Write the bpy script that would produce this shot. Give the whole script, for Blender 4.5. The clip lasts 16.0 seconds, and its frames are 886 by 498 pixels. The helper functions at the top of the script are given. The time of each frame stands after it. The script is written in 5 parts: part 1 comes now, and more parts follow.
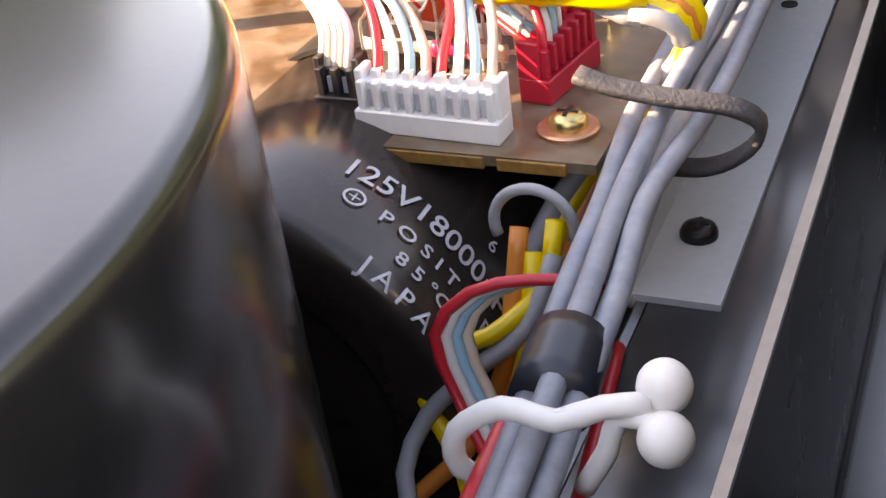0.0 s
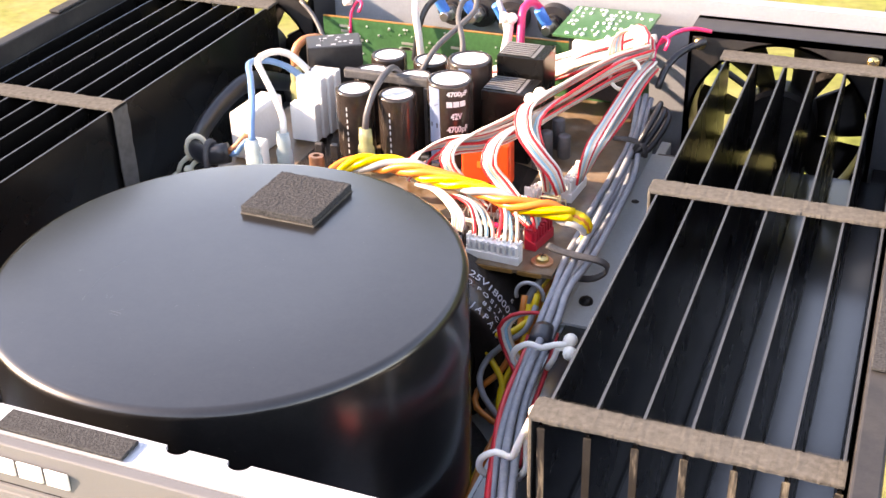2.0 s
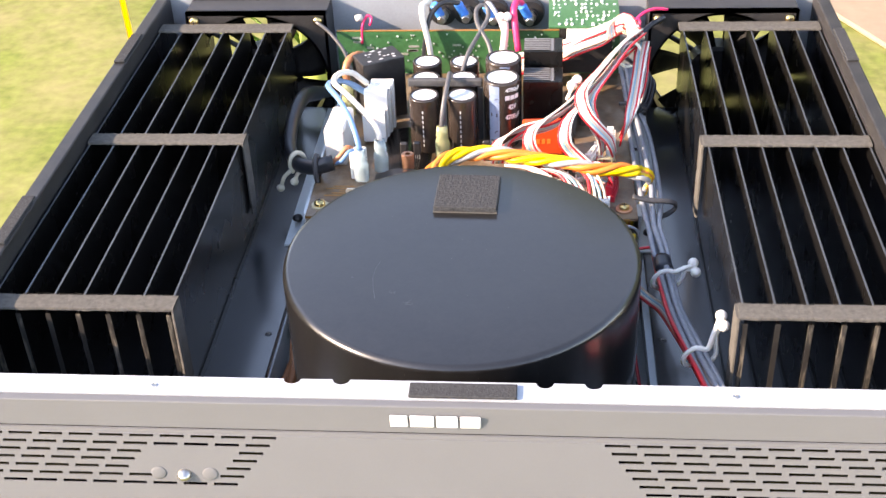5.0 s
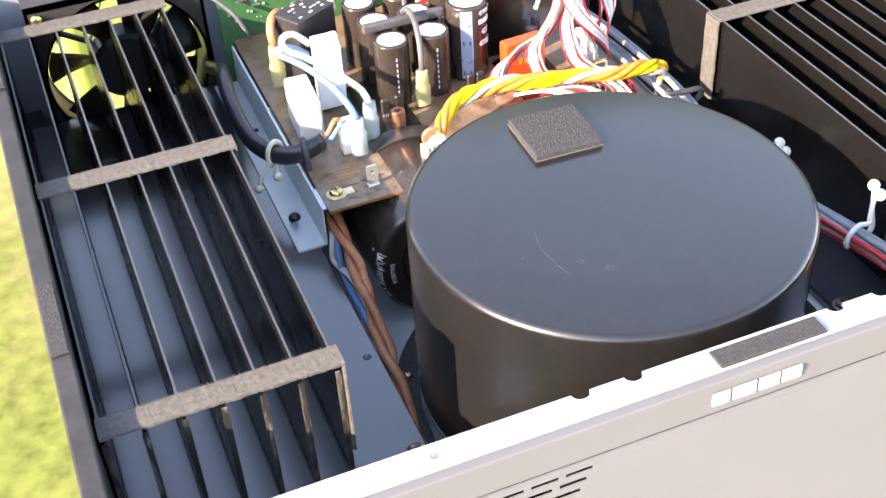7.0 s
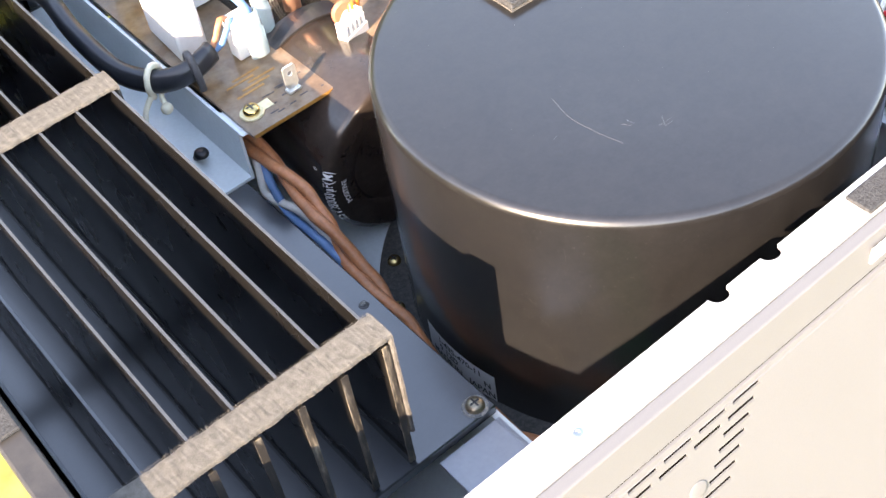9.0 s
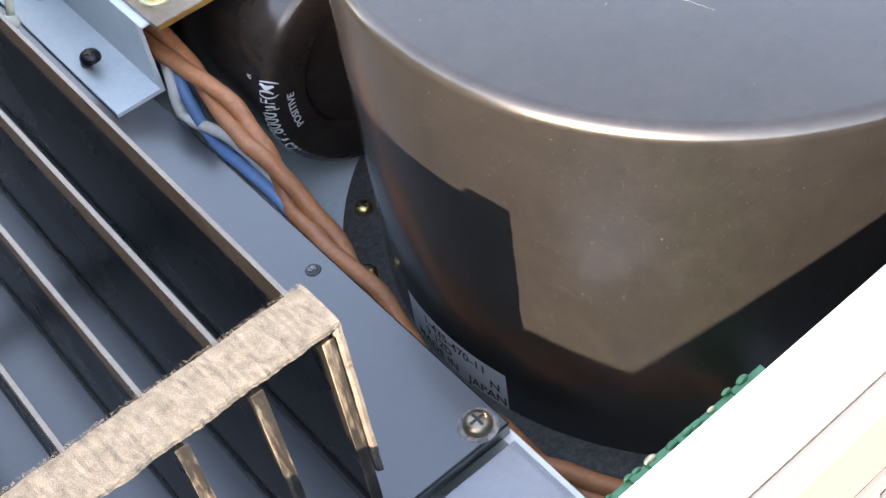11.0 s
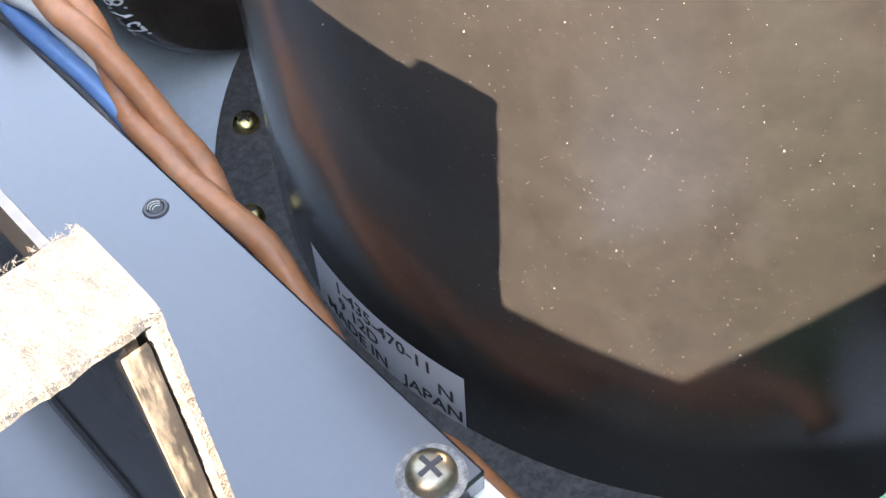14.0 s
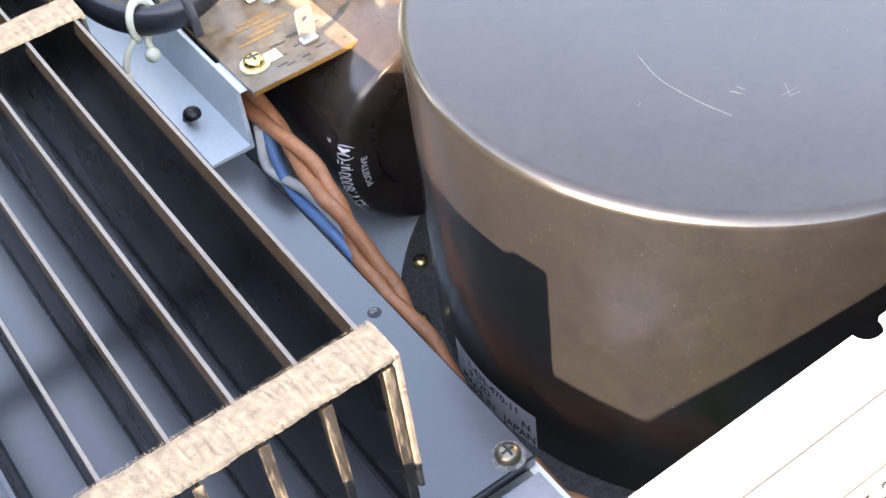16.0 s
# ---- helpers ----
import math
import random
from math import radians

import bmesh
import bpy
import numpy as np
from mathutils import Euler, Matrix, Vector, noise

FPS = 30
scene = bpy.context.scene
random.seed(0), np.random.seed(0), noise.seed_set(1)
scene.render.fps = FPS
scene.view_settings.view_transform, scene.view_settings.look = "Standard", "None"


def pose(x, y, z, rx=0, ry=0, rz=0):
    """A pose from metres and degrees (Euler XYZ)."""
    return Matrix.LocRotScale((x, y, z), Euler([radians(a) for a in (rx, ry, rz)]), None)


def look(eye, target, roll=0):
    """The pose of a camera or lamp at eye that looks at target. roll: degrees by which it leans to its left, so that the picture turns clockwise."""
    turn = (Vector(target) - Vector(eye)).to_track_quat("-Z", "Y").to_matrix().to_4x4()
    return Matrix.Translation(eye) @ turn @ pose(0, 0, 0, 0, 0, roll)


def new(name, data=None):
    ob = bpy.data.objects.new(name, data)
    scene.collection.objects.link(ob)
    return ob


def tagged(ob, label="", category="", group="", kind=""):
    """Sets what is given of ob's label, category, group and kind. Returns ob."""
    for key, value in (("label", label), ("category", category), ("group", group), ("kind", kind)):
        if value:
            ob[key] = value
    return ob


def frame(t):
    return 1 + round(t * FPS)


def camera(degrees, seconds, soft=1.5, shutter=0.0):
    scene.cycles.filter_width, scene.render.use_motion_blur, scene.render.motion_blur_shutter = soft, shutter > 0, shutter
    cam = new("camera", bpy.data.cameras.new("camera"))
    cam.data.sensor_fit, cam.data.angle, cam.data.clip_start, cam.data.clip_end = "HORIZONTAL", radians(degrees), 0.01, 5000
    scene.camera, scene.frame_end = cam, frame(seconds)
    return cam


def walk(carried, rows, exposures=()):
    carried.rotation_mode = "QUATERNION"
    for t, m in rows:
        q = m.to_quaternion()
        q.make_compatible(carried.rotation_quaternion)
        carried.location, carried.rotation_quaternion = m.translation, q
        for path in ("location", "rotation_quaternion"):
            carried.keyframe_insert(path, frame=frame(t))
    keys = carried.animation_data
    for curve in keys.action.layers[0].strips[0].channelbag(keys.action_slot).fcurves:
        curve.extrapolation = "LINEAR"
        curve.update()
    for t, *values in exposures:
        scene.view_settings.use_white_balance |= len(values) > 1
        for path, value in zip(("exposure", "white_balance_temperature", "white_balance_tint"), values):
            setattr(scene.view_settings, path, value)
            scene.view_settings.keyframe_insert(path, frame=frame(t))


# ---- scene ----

cam = camera(40.00, 16.0)
PATH = [
    (0, (0.13484, 0.05530, 0.03709), (-0.05934, 0.43114, -0.22944), -8.32),
    (0.5, (0.14054, 0.02607, 0.05205), (-0.04423, 0.41548, -0.20137), -6.27),
    (1, (0.14670, -0.01291, 0.07195), (-0.03026, 0.38770, -0.16930), -4.46),
    (1.5, (0.15904, -0.07567, 0.11096), (-0.00492, 0.32851, -0.13350), -1.96),
    (2, (0.20468, -0.20215, 0.20794), (0.04062, 0.19792, -0.04313), -1.67),
    (2.5, (0.24056, -0.29657, 0.27595), (0.07012, 0.10192, 0.02664), -2.37),
    (3, (0.20465, -0.30539, 0.28938), (0.05822, 0.09564, 0.02912), -1.01),
    (3.5, (0.13599, -0.31708, 0.31171), (0.01949, 0.08776, 0.04239), -0.63),
    (4, (0.07792, -0.32615, 0.32059), (-0.00644, 0.08415, 0.04757), -0.26),
    (4.5, (0.07157, -0.34274, 0.31491), (0.00493, 0.06912, 0.03936), -0.46),
    (5, (0.03877, -0.35307, 0.30905), (-0.00185, 0.05827, 0.02772), -2.59),
    (7.3, (-0.21019, -0.19874, 0.28200), (-0.04838, 0.14251, -0.04567), -5.13),
    (7.5, (-0.21730, -0.17105, 0.27588), (-0.03697, 0.15446, -0.05808), -6.38),
    (8, (-0.23127, -0.12837, 0.25846), (-0.02757, 0.17162, -0.08580), -5.26),
    (8.2, (-0.22729, -0.12343, 0.25215), (-0.02601, 0.16513, -0.10312), -6.54),
    (10.3, (-0.19527, -0.08823, 0.20084), (-0.02250, 0.19328, -0.17453), -10.94),
    (10.5, (-0.18649, -0.07697, 0.18516), (-0.01362, 0.20296, -0.19134), -10.50),
    (11, (-0.17000, -0.04640, 0.13955), (0.00538, 0.22917, -0.23900), -10.02),
    (11.5, (-0.15602, -0.02617, 0.11582), (0.01984, 0.24432, -0.26616), -10.17),
    (12, (-0.14390, -0.01170, 0.09349), (0.02134, 0.25911, -0.29298), -12.66),
    (12.5, (-0.13976, 0.00543, 0.06680), (0.03414, 0.26328, -0.32470), -9.68),
    (13, (-0.13918, 0.01462, 0.05565), (0.04199, 0.25897, -0.34118), -6.83),
    (13.5, (-0.14021, 0.01224, 0.05810), (0.04434, 0.25159, -0.34022), -5.97),
    (14, (-0.13845, 0.01075, 0.05900), (0.05765, 0.24958, -0.33407), -4.13),
    (14.5, (-0.13813, -0.00070, 0.07497), (0.06026, 0.25597, -0.30551), -6.34),
    (15, (-0.14006, -0.00916, 0.08546), (0.05752, 0.25199, -0.29238), -6.09),
    (15.5, (-0.15438, -0.02965, 0.11415), (0.03108, 0.25182, -0.25514), -6.97),
    (16, (-0.18479, -0.06994, 0.16950), (-0.01308, 0.23055, -0.19137), -8.11),
]
EXPOSURES = [(0.0, 3.05, 12000, 30), (1.0, 2.95, 12000, 30), (1.5, 2.85, 11500, 30), (2.0, 2.75, 10200, 28), (2.5, 2.4, 9100, 27), (5.0, 2.5, 8700, 23),
             (7.5, 3.1, 8600, 22), (8.2, 3.25, 8900, 21), (10.5, 3.5, 9600, 20), (11.0, 3.65, 9700, 19), (12.5, 4.2, 9900, 18), (14.5, 4.55, 10100, 19), (15.0, 4.55, 10100, 19), (16.0, 3.92, 9900, 21)]
walk(cam, [(t, look(eye, target, roll)) for t, eye, target, roll in PATH], EXPOSURES)

# ---- world and sun ----
SUN_AZ, SUN_EL = 18.0, 26.0  # degrees from -x towards -y, and above the horizon
sun_dir = Vector((-math.cos(radians(SUN_EL)) * math.cos(radians(SUN_AZ)),
                  -math.cos(radians(SUN_EL)) * math.sin(radians(SUN_AZ)), math.sin(radians(SUN_EL))))
world = bpy.data.worlds.new("sky")
scene.world = world
world.use_nodes = True
wn = world.node_tree
sky = wn.nodes.new("ShaderNodeTexSky")
sky.sky_type = "NISHITA"
sky.sun_disc = False
sky.dust_density, sky.ozone_density = 0.5, 2.0
sky.sun_elevation = radians(SUN_EL)
sky.sun_rotation = math.atan2(sun_dir.x, sun_dir.y)
wn.links.new(sky.outputs[0], wn.nodes["Background"].inputs[0])
wn.nodes["Background"].inputs[1].default_value = 0.15
sun_data = bpy.data.lights.new("sun", "SUN")
sun_data.energy, sun_data.angle, sun_data.color = 2.7, radians(0.6), (1.0, 0.945, 0.865)
sun = new("sun", sun_data)
sun.matrix_world = look(sun_dir * 10, (0, 0, 0))


# ---- materials ----
def material(name, color, rough=0.5, metal=0.0, vary=0.15, grain=400.0, bump=0.0, dust=0.0, dust_color=(0.42, 0.39, 0.34),
             coat=0.0, trans=0.0, spread=40.0, spec=0.5, sss=0.0, coat_ior=1.5, coat_rough=0.12, dust_range=(0.42, 0.8), stretch=1.0):
    """A principled surface with two scales of variation, fine relief and a dusty film."""
    m = bpy.data.materials.new(name)
    m.use_nodes = True
    n, l = m.node_tree.nodes, m.node_tree.links
    b = n["Principled BSDF"]
    co = n.new("ShaderNodeTexCoord")
    fine, wide = n.new("ShaderNodeTexNoise"), n.new("ShaderNodeTexNoise")
    fine.inputs["Scale"].default_value, wide.inputs["Scale"].default_value = grain, spread
    fine.inputs["Detail"].default_value, wide.inputs["Detail"].default_value = 4, 5
    for t in (fine, wide):
        l.new(co.outputs["Object"], t.inputs["Vector"])
    mixv = n.new("ShaderNodeMath")
    mixv.operation = "ADD"
    l.new(fine.outputs["Fac"], mixv.inputs[0])
    l.new(wide.outputs["Fac"], mixv.inputs[1])
    ramp = n.new("ShaderNodeMapRange")
    ramp.inputs["From Min"].default_value, ramp.inputs["From Max"].default_value = 0.6, 1.4
    ramp.inputs["To Min"].default_value, ramp.inputs["To Max"].default_value = 1 - vary, 1 + vary
    l.new(mixv.outputs[0], ramp.inputs["Value"])
    tint = n.new("ShaderNodeMix")
    tint.data_type, tint.blend_type = "RGBA", "MULTIPLY"
    tint.inputs["Factor"].default_value = 1.0
    tint.inputs["A"].default_value = (*color, 1)
    l.new(ramp.outputs["Result"], tint.inputs["B"])
    out = tint.outputs["Result"]
    if dust:
        patch = n.new("ShaderNodeTexNoise")
        patch.inputs["Scale"].default_value, patch.inputs["Detail"].default_value = spread * 2.2, 8
        patch.inputs["Roughness"].default_value = 0.7
        drawn = n.new("ShaderNodeMapping")
        drawn.inputs["Scale"].default_value = (1, 1, stretch)
        l.new(co.outputs["Object"], drawn.inputs["Vector"])
        l.new(drawn.outputs["Vector"], patch.inputs["Vector"])
        fac = n.new("ShaderNodeMapRange")
        fac.inputs["From Min"].default_value, fac.inputs["From Max"].default_value = dust_range
        fac.inputs["To Max"].default_value = dust
        l.new(patch.outputs["Fac"], fac.inputs["Value"])
        film = n.new("ShaderNodeMix")
        film.data_type = "RGBA"
        l.new(fac.outputs["Result"], film.inputs["Factor"])
        l.new(out, film.inputs["A"])
        film.inputs["B"].default_value = (*dust_color, 1)
        out = film.outputs["Result"]
        rr = n.new("ShaderNodeMath")
        rr.operation = "ADD"
        l.new(fac.outputs["Result"], rr.inputs[0])
        rr.inputs[1].default_value = rough
        l.new(rr.outputs[0], b.inputs["Roughness"])
    else:
        rv = n.new("ShaderNodeMapRange")
        rv.inputs["To Min"].default_value, rv.inputs["To Max"].default_value = max(0.02, rough - 0.08), rough + 0.08
        l.new(wide.outputs["Fac"], rv.inputs["Value"])
        l.new(rv.outputs["Result"], b.inputs["Roughness"])
    l.new(out, b.inputs["Base Color"])
    b.inputs["Metallic"].default_value = metal
    b.inputs["Coat Weight"].default_value = coat
    b.inputs["Coat Roughness"].default_value = coat_rough
    b.inputs["Coat IOR"].default_value = coat_ior
    b.inputs["Transmission Weight"].default_value = trans
    b.inputs["Specular IOR Level"].default_value = spec
    if sss:
        b.inputs["Subsurface Weight"].default_value = sss
        b.inputs["Subsurface Radius"].default_value = (0.002, 0.0015, 0.001)
    if bump:
        bm = n.new("ShaderNodeBump")
        bm.inputs["Strength"].default_value, bm.inputs["Distance"].default_value = bump, 0.0006
        l.new(fine.outputs["Fac"], bm.inputs["Height"])
        l.new(bm.outputs["Normal"], b.inputs["Normal"])
    return m


M = {
    "can": material("black_satin_paint", (0.0092, 0.0090, 0.0092), 0.32, vary=0.25, grain=900, bump=0.012, coat=1.0, coat_ior=1.54, coat_rough=0.18, spec=0.25, dust=0.01, dust_color=(0.41, 0.42, 0.42), spread=120),
    "black": material("black_anodised", (0.006, 0.0056, 0.0053), 0.27, vary=0.2, grain=700, spec=0.36, spread=25),
    "base": material("black_plate", (0.010, 0.014, 0.020), 0.36, vary=0.15, grain=800, bump=0.03, dust=0.012, spec=0.3, coat=1.0, coat_ior=1.9, coat_rough=0.18),
    "fin_edge": material("pale_fin_edge", (0.05, 0.057, 0.066), 0.4, vary=0.25, grain=900),
    "panel": material("champagne_grey_panel", (0.116, 0.121, 0.129), 0.55, vary=0.05, grain=2500, bump=0.05, spec=0.25),
    "zinc": material("zinc_plated_steel", (0.58, 0.65, 0.67), 0.42, vary=0.08, grain=600, metal=0.1, dust=0.05),
    "flange": material("bright_zinc", (0.42, 0.45, 0.49), 0.4, vary=0.06, grain=900, metal=0.2),
    "rear_zinc": material("grey_zinc_panel", (0.3, 0.33, 0.37), 0.42, vary=0.08, grain=600, metal=0.2),
    "felt": material("grey_felt", (0.092, 0.088, 0.08), 0.95, vary=0.45, grain=4500, bump=0.25, spread=500, spec=0.1),
    "felt_dark": material("dark_grey_felt", (0.1, 0.095, 0.09), 0.95, vary=0.4, grain=3500, bump=0.5, spread=300, spec=0.1),
    "side": material("black_side_panel", (0.026, 0.026, 0.028), 0.38, vary=0.15, grain=900, bump=0.05, dust=0.06, spec=0.3),
    "foam": material("black_foam", (0.041, 0.043, 0.046), 0.95, vary=0.6, grain=1500, bump=0.6, spread=1100, spec=0.15),
    "board": material("brown_circuit_board", (0.12, 0.07, 0.034), 0.3, vary=0.5, grain=300, dust=0.7, spread=60, dust_color=(0.3, 0.26, 0.21), coat=0.3),
    "green": material("green_circuit_board", (0.035, 0.13, 0.05), 0.3, vary=0.3, grain=500),
    "sleeve": material("black_shrink_sleeve", (0.028, 0.021, 0.018), 0.2, vary=0.2, grain=500, dust=0.03),
    "grass": material("lawn", (0.15, 0.178, 0.046), 0.9, vary=0.5, grain=40.0, spread=1.1, spec=0.1, dust=0.9, dust_color=(0.33, 0.265, 0.15)),
}


def plain(name, color, rough=0.4, **kw):
    M[name] = material(name, color, rough, **kw)


plain("red_wire", (0.62, 0.02, 0.03), 0.35, vary=0.06, grain=800)
plain("white_wire", (0.66, 0.62, 0.56), 0.42, vary=0.08, grain=800)
plain("cream_wire", (0.62, 0.46, 0.34), 0.42, vary=0.08, grain=800)
plain("blue_wire", (0.22, 0.46, 0.56), 0.42, vary=0.06, grain=800)
plain("yellow_wire", (0.8, 0.52, 0.01), 0.32, vary=0.05, grain=800)
plain("orange_wire", (0.66, 0.19, 0.03), 0.35, vary=0.06, grain=800)
plain("grey_wire", (0.3, 0.31, 0.32), 0.4, vary=0.08, grain=800)
plain("grey_cable", (0.2, 0.225, 0.26), 0.42, vary=0.2, grain=600, dust=0.4, dust_color=(0.6, 0.57, 0.53), spread=60)
plain("brown_wire", (0.45, 0.165, 0.07), 0.4, vary=0.25, grain=700, dust=0.45, dust_color=(0.36, 0.25, 0.18), spread=160, dust_range=(0.46, 0.75))
plain("strong_blue_wire", (0.1, 0.23, 0.42), 0.38, vary=0.1, grain=500)
plain("black_cable", (0.015, 0.017, 0.022), 0.3, vary=0.2, grain=500, dust=0.03)
plain("tie_white", (0.78, 0.77, 0.72), 0.45, vary=0.05, grain=700, sss=0.2)
plain("tie_cream", (0.62, 0.58, 0.45), 0.45, vary=0.06, grain=700, sss=0.2)
plain("white_plastic", (0.74, 0.73, 0.7), 0.5, vary=0.05, grain=700, sss=0.1)
plain("white_cement", (0.8, 0.79, 0.76), 0.8, vary=0.06, grain=1400, bump=0.2)
plain("red_plastic", (0.5, 0.015, 0.035), 0.4, vary=0.08, grain=700)
plain("red_film", (0.72, 0.07, 0.02), 0.25, vary=0.08, grain=500)
plain("black_plastic", (0.018, 0.017, 0.018), 0.38, vary=0.2, grain=700, dust=0.05)
plain("strap", (0.04, 0.041, 0.045), 0.6, vary=0.4, grain=1500, bump=0.4, dust=0.14, dust_color=(0.35, 0.34, 0.33), spread=120)
plain("brass", (0.66, 0.5, 0.22), 0.28, metal=1.0, vary=0.15, grain=900)
plain("copper", (0.62, 0.32, 0.2), 0.4, metal=0.9, vary=0.2, grain=900)
plain("steel", (0.55, 0.53, 0.5), 0.32, metal=1.0, vary=0.2, grain=900)
plain("black_screw", (0.03, 0.03, 0.032), 0.3, metal=0.6, vary=0.2, grain=900)
plain("aluminium", (0.85, 0.86, 0.88), 0.4, metal=0.35, vary=0.05, grain=700)
plain("cap_stripe", (0.17, 0.23, 0.35), 0.3, vary=0.06, grain=500)
plain("print_grey", (0.5, 0.5, 0.52), 0.5, vary=0.2, grain=900)
plain("print_faint", (0.1, 0.1, 0.105), 0.5, vary=0.3, grain=900)
plain("ink", (0.03, 0.03, 0.035), 0.6, vary=0.2, grain=900)
plain("label_paper", (0.62, 0.64, 0.66), 0.55, vary=0.04, grain=900)
plain("solder", (0.72, 0.74, 0.7), 0.3, metal=0.8, vary=0.15, grain=900)
plain("blue_boot", (0.62, 0.78, 0.82), 0.2, vary=0.08, grain=700, trans=0.65)
plain("yellow_boot", (0.68, 0.7, 0.38), 0.2, vary=0.1, grain=700, trans=0.65)
plain("blue_sleeve", (0.02, 0.2, 0.62), 0.35, vary=0.06, grain=700)
plain("pink_red", (0.75, 0.03, 0.13), 0.35, vary=0.06, grain=700)
plain("dusty_black", (0.022, 0.02, 0.018), 0.6, vary=0.5, grain=1500, dust=0.8, dust_color=(0.27, 0.235, 0.18), spread=170, dust_range=(0.5, 0.66), stretch=0.15)
plain("flange_dust", (0.03, 0.029, 0.028), 0.55, vary=0.5, grain=1800, dust=0.35, dust_color=(0.3, 0.28, 0.25), spread=330)
plain("leaf", (0.16, 0.3, 0.05), 0.45, vary=0.3, grain=60, spread=12)
plain("yellow_leaf", (0.85, 0.66, 0.03), 0.5, vary=0.15, grain=60, spread=12)
plain("trunk", (0.3, 0.36, 0.08), 0.6, vary=0.3, grain=60, spread=12)
plain("pale_path", (0.27, 0.2, 0.14), 0.9, vary=0.15, grain=30, spread=4)
plain("green_trans", (0.04, 0.2, 0.1), 0.4, vary=0.15, grain=500, sss=0.2)
plain("badge", (0.7, 0.7, 0.7), 0.3, vary=0.04, grain=900)
plain("bronze", (0.27, 0.23, 0.17), 0.35, metal=0.9, vary=0.4, grain=1500)
plain("pale_film", (0.6, 0.6, 0.58), 0.35, vary=0.08, grain=700, sss=0.2)
plain("ring_dust", (0.09, 0.1, 0.11), 0.8, vary=0.4, grain=1500, dust=0.75, dust_color=(0.36, 0.34, 0.3), spread=260, dust_range=(0.42, 0.6))
plain("pink_ceramic", (0.56, 0.36, 0.3), 0.5, vary=0.12, grain=900)
plain("speck", (0.24, 0.225, 0.2), 0.85, vary=0.4, grain=900)
plain("dark_lead", (0.07, 0.07, 0.075), 0.4, vary=0.15, grain=700, dust=0.15)
plain("tinned", (0.62, 0.56, 0.36), 0.35, metal=0.5, vary=0.25, grain=900)
plain("red_disc", (0.5, 0.12, 0.07), 0.5, vary=0.15, grain=700)
plain("far_trees", (0.05, 0.075, 0.03), 0.8, vary=0.6, grain=9, spread=1.5)
plain("wrap", (0.02, 0.025, 0.034), 0.3, vary=0.15, grain=600)
plain("comb_edge", (0.2, 0.2, 0.205), 0.45, vary=0.2, grain=900, metal=0.3)
plain("edge_brown", (0.27, 0.13, 0.03), 0.5, vary=0.5, grain=900)


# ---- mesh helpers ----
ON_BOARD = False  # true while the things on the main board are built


def fit_board(p):
    """Shifts board points to fit the camera's view: lower, front edge further back; the tops of the tall parts behind
    keep their height.
    """
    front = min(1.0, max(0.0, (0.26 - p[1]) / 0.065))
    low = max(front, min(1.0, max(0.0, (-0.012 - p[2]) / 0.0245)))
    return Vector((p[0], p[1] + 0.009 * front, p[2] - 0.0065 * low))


def part(name, bm, mat, parent=None, label="", smooth=False):
    """Links a bmesh, drawn in its group's metres, as one mesh object under a thing or part."""
    base = parent
    off = Vector((0, 0, 0))
    while base is not None:
        off += base.location
        base = base.parent
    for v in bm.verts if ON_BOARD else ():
        v.co = fit_board(v.co)
    bmesh.ops.translate(bm, verts=bm.verts, vec=-off)
    me = bpy.data.meshes.new(name)
    bm.to_mesh(me)
    bm.free()
    for mm in (mat if isinstance(mat, (list, tuple)) else [mat]):
        me.materials.append(mm if not isinstance(mm, str) else M[mm])
    if smooth:
        for p in me.polygons:
            p.use_smooth = True
    ob = new(name, me)
    ob.parent = parent
    if label:
        ob["label"] = label
    return ob


def thing(name, at, label, category, group="", kind=""):
    ob = new(name)
    ob.empty_display_size = 0.01
    ob.location = fit_board(at) if ON_BOARD else at
    return tagged(ob, label, category, group, kind)


def box(x0, x1, y0, y1, z0, z1, bev=0.0, bm=None, seg=1):
    b = bmesh.new()
    r = bmesh.ops.create_cube(b, size=1)
    bmesh.ops.scale(b, verts=b.verts, vec=(abs(x1 - x0), abs(y1 - y0), abs(z1 - z0)))
    bmesh.ops.translate(b, verts=b.verts, vec=((x0 + x1) / 2, (y0 + y1) / 2, (z0 + z1) / 2))
    if bev:
        bmesh.ops.bevel(b, geom=b.edges[:], offset=bev, segments=seg, affect="EDGES", profile=0.5)
    return join(bm, b)


def join(bm, b):
    """Adds the bmesh b to bm."""
    if bm is None:
        return b
    me = bpy.data.meshes.new("tmp")
    b.to_mesh(me)
    b.free()
    bm.from_mesh(me)
    bpy.data.meshes.remove(me)
    return bm


def turned(b, m):
    bmesh.ops.transform(b, matrix=m, verts=b.verts)
    return b


def lathe(profile, seg=48, bm=None, m=None):
    """A surface of revolution round z from (radius, height) pairs."""
    b = bmesh.new()
    rings = []
    for r, z in profile:
        if r < 1e-7:
            rings.append([b.verts.new((0, 0, z))])
        else:
            rings.append([b.verts.new((r * math.cos(2 * math.pi * k / seg), r * math.sin(2 * math.pi * k / seg), z)) for k in range(seg)])
    for lo, hi in zip(rings, rings[1:]):
        for k in range(seg):
            j = (k + 1) % seg
            if len(lo) == 1 and len(hi) > 1:
                b.faces.new((lo[0], hi[j], hi[k]))
            elif len(hi) == 1 and len(lo) > 1:
                b.faces.new((lo[k], lo[j], hi[0]))
            elif len(lo) > 1:
                b.faces.new((lo[k], lo[j], hi[j], hi[k]))
    bmesh.ops.recalc_face_normals(b, faces=b.faces)
    if m is not None:
        turned(b, m)
    return join(bm, b)


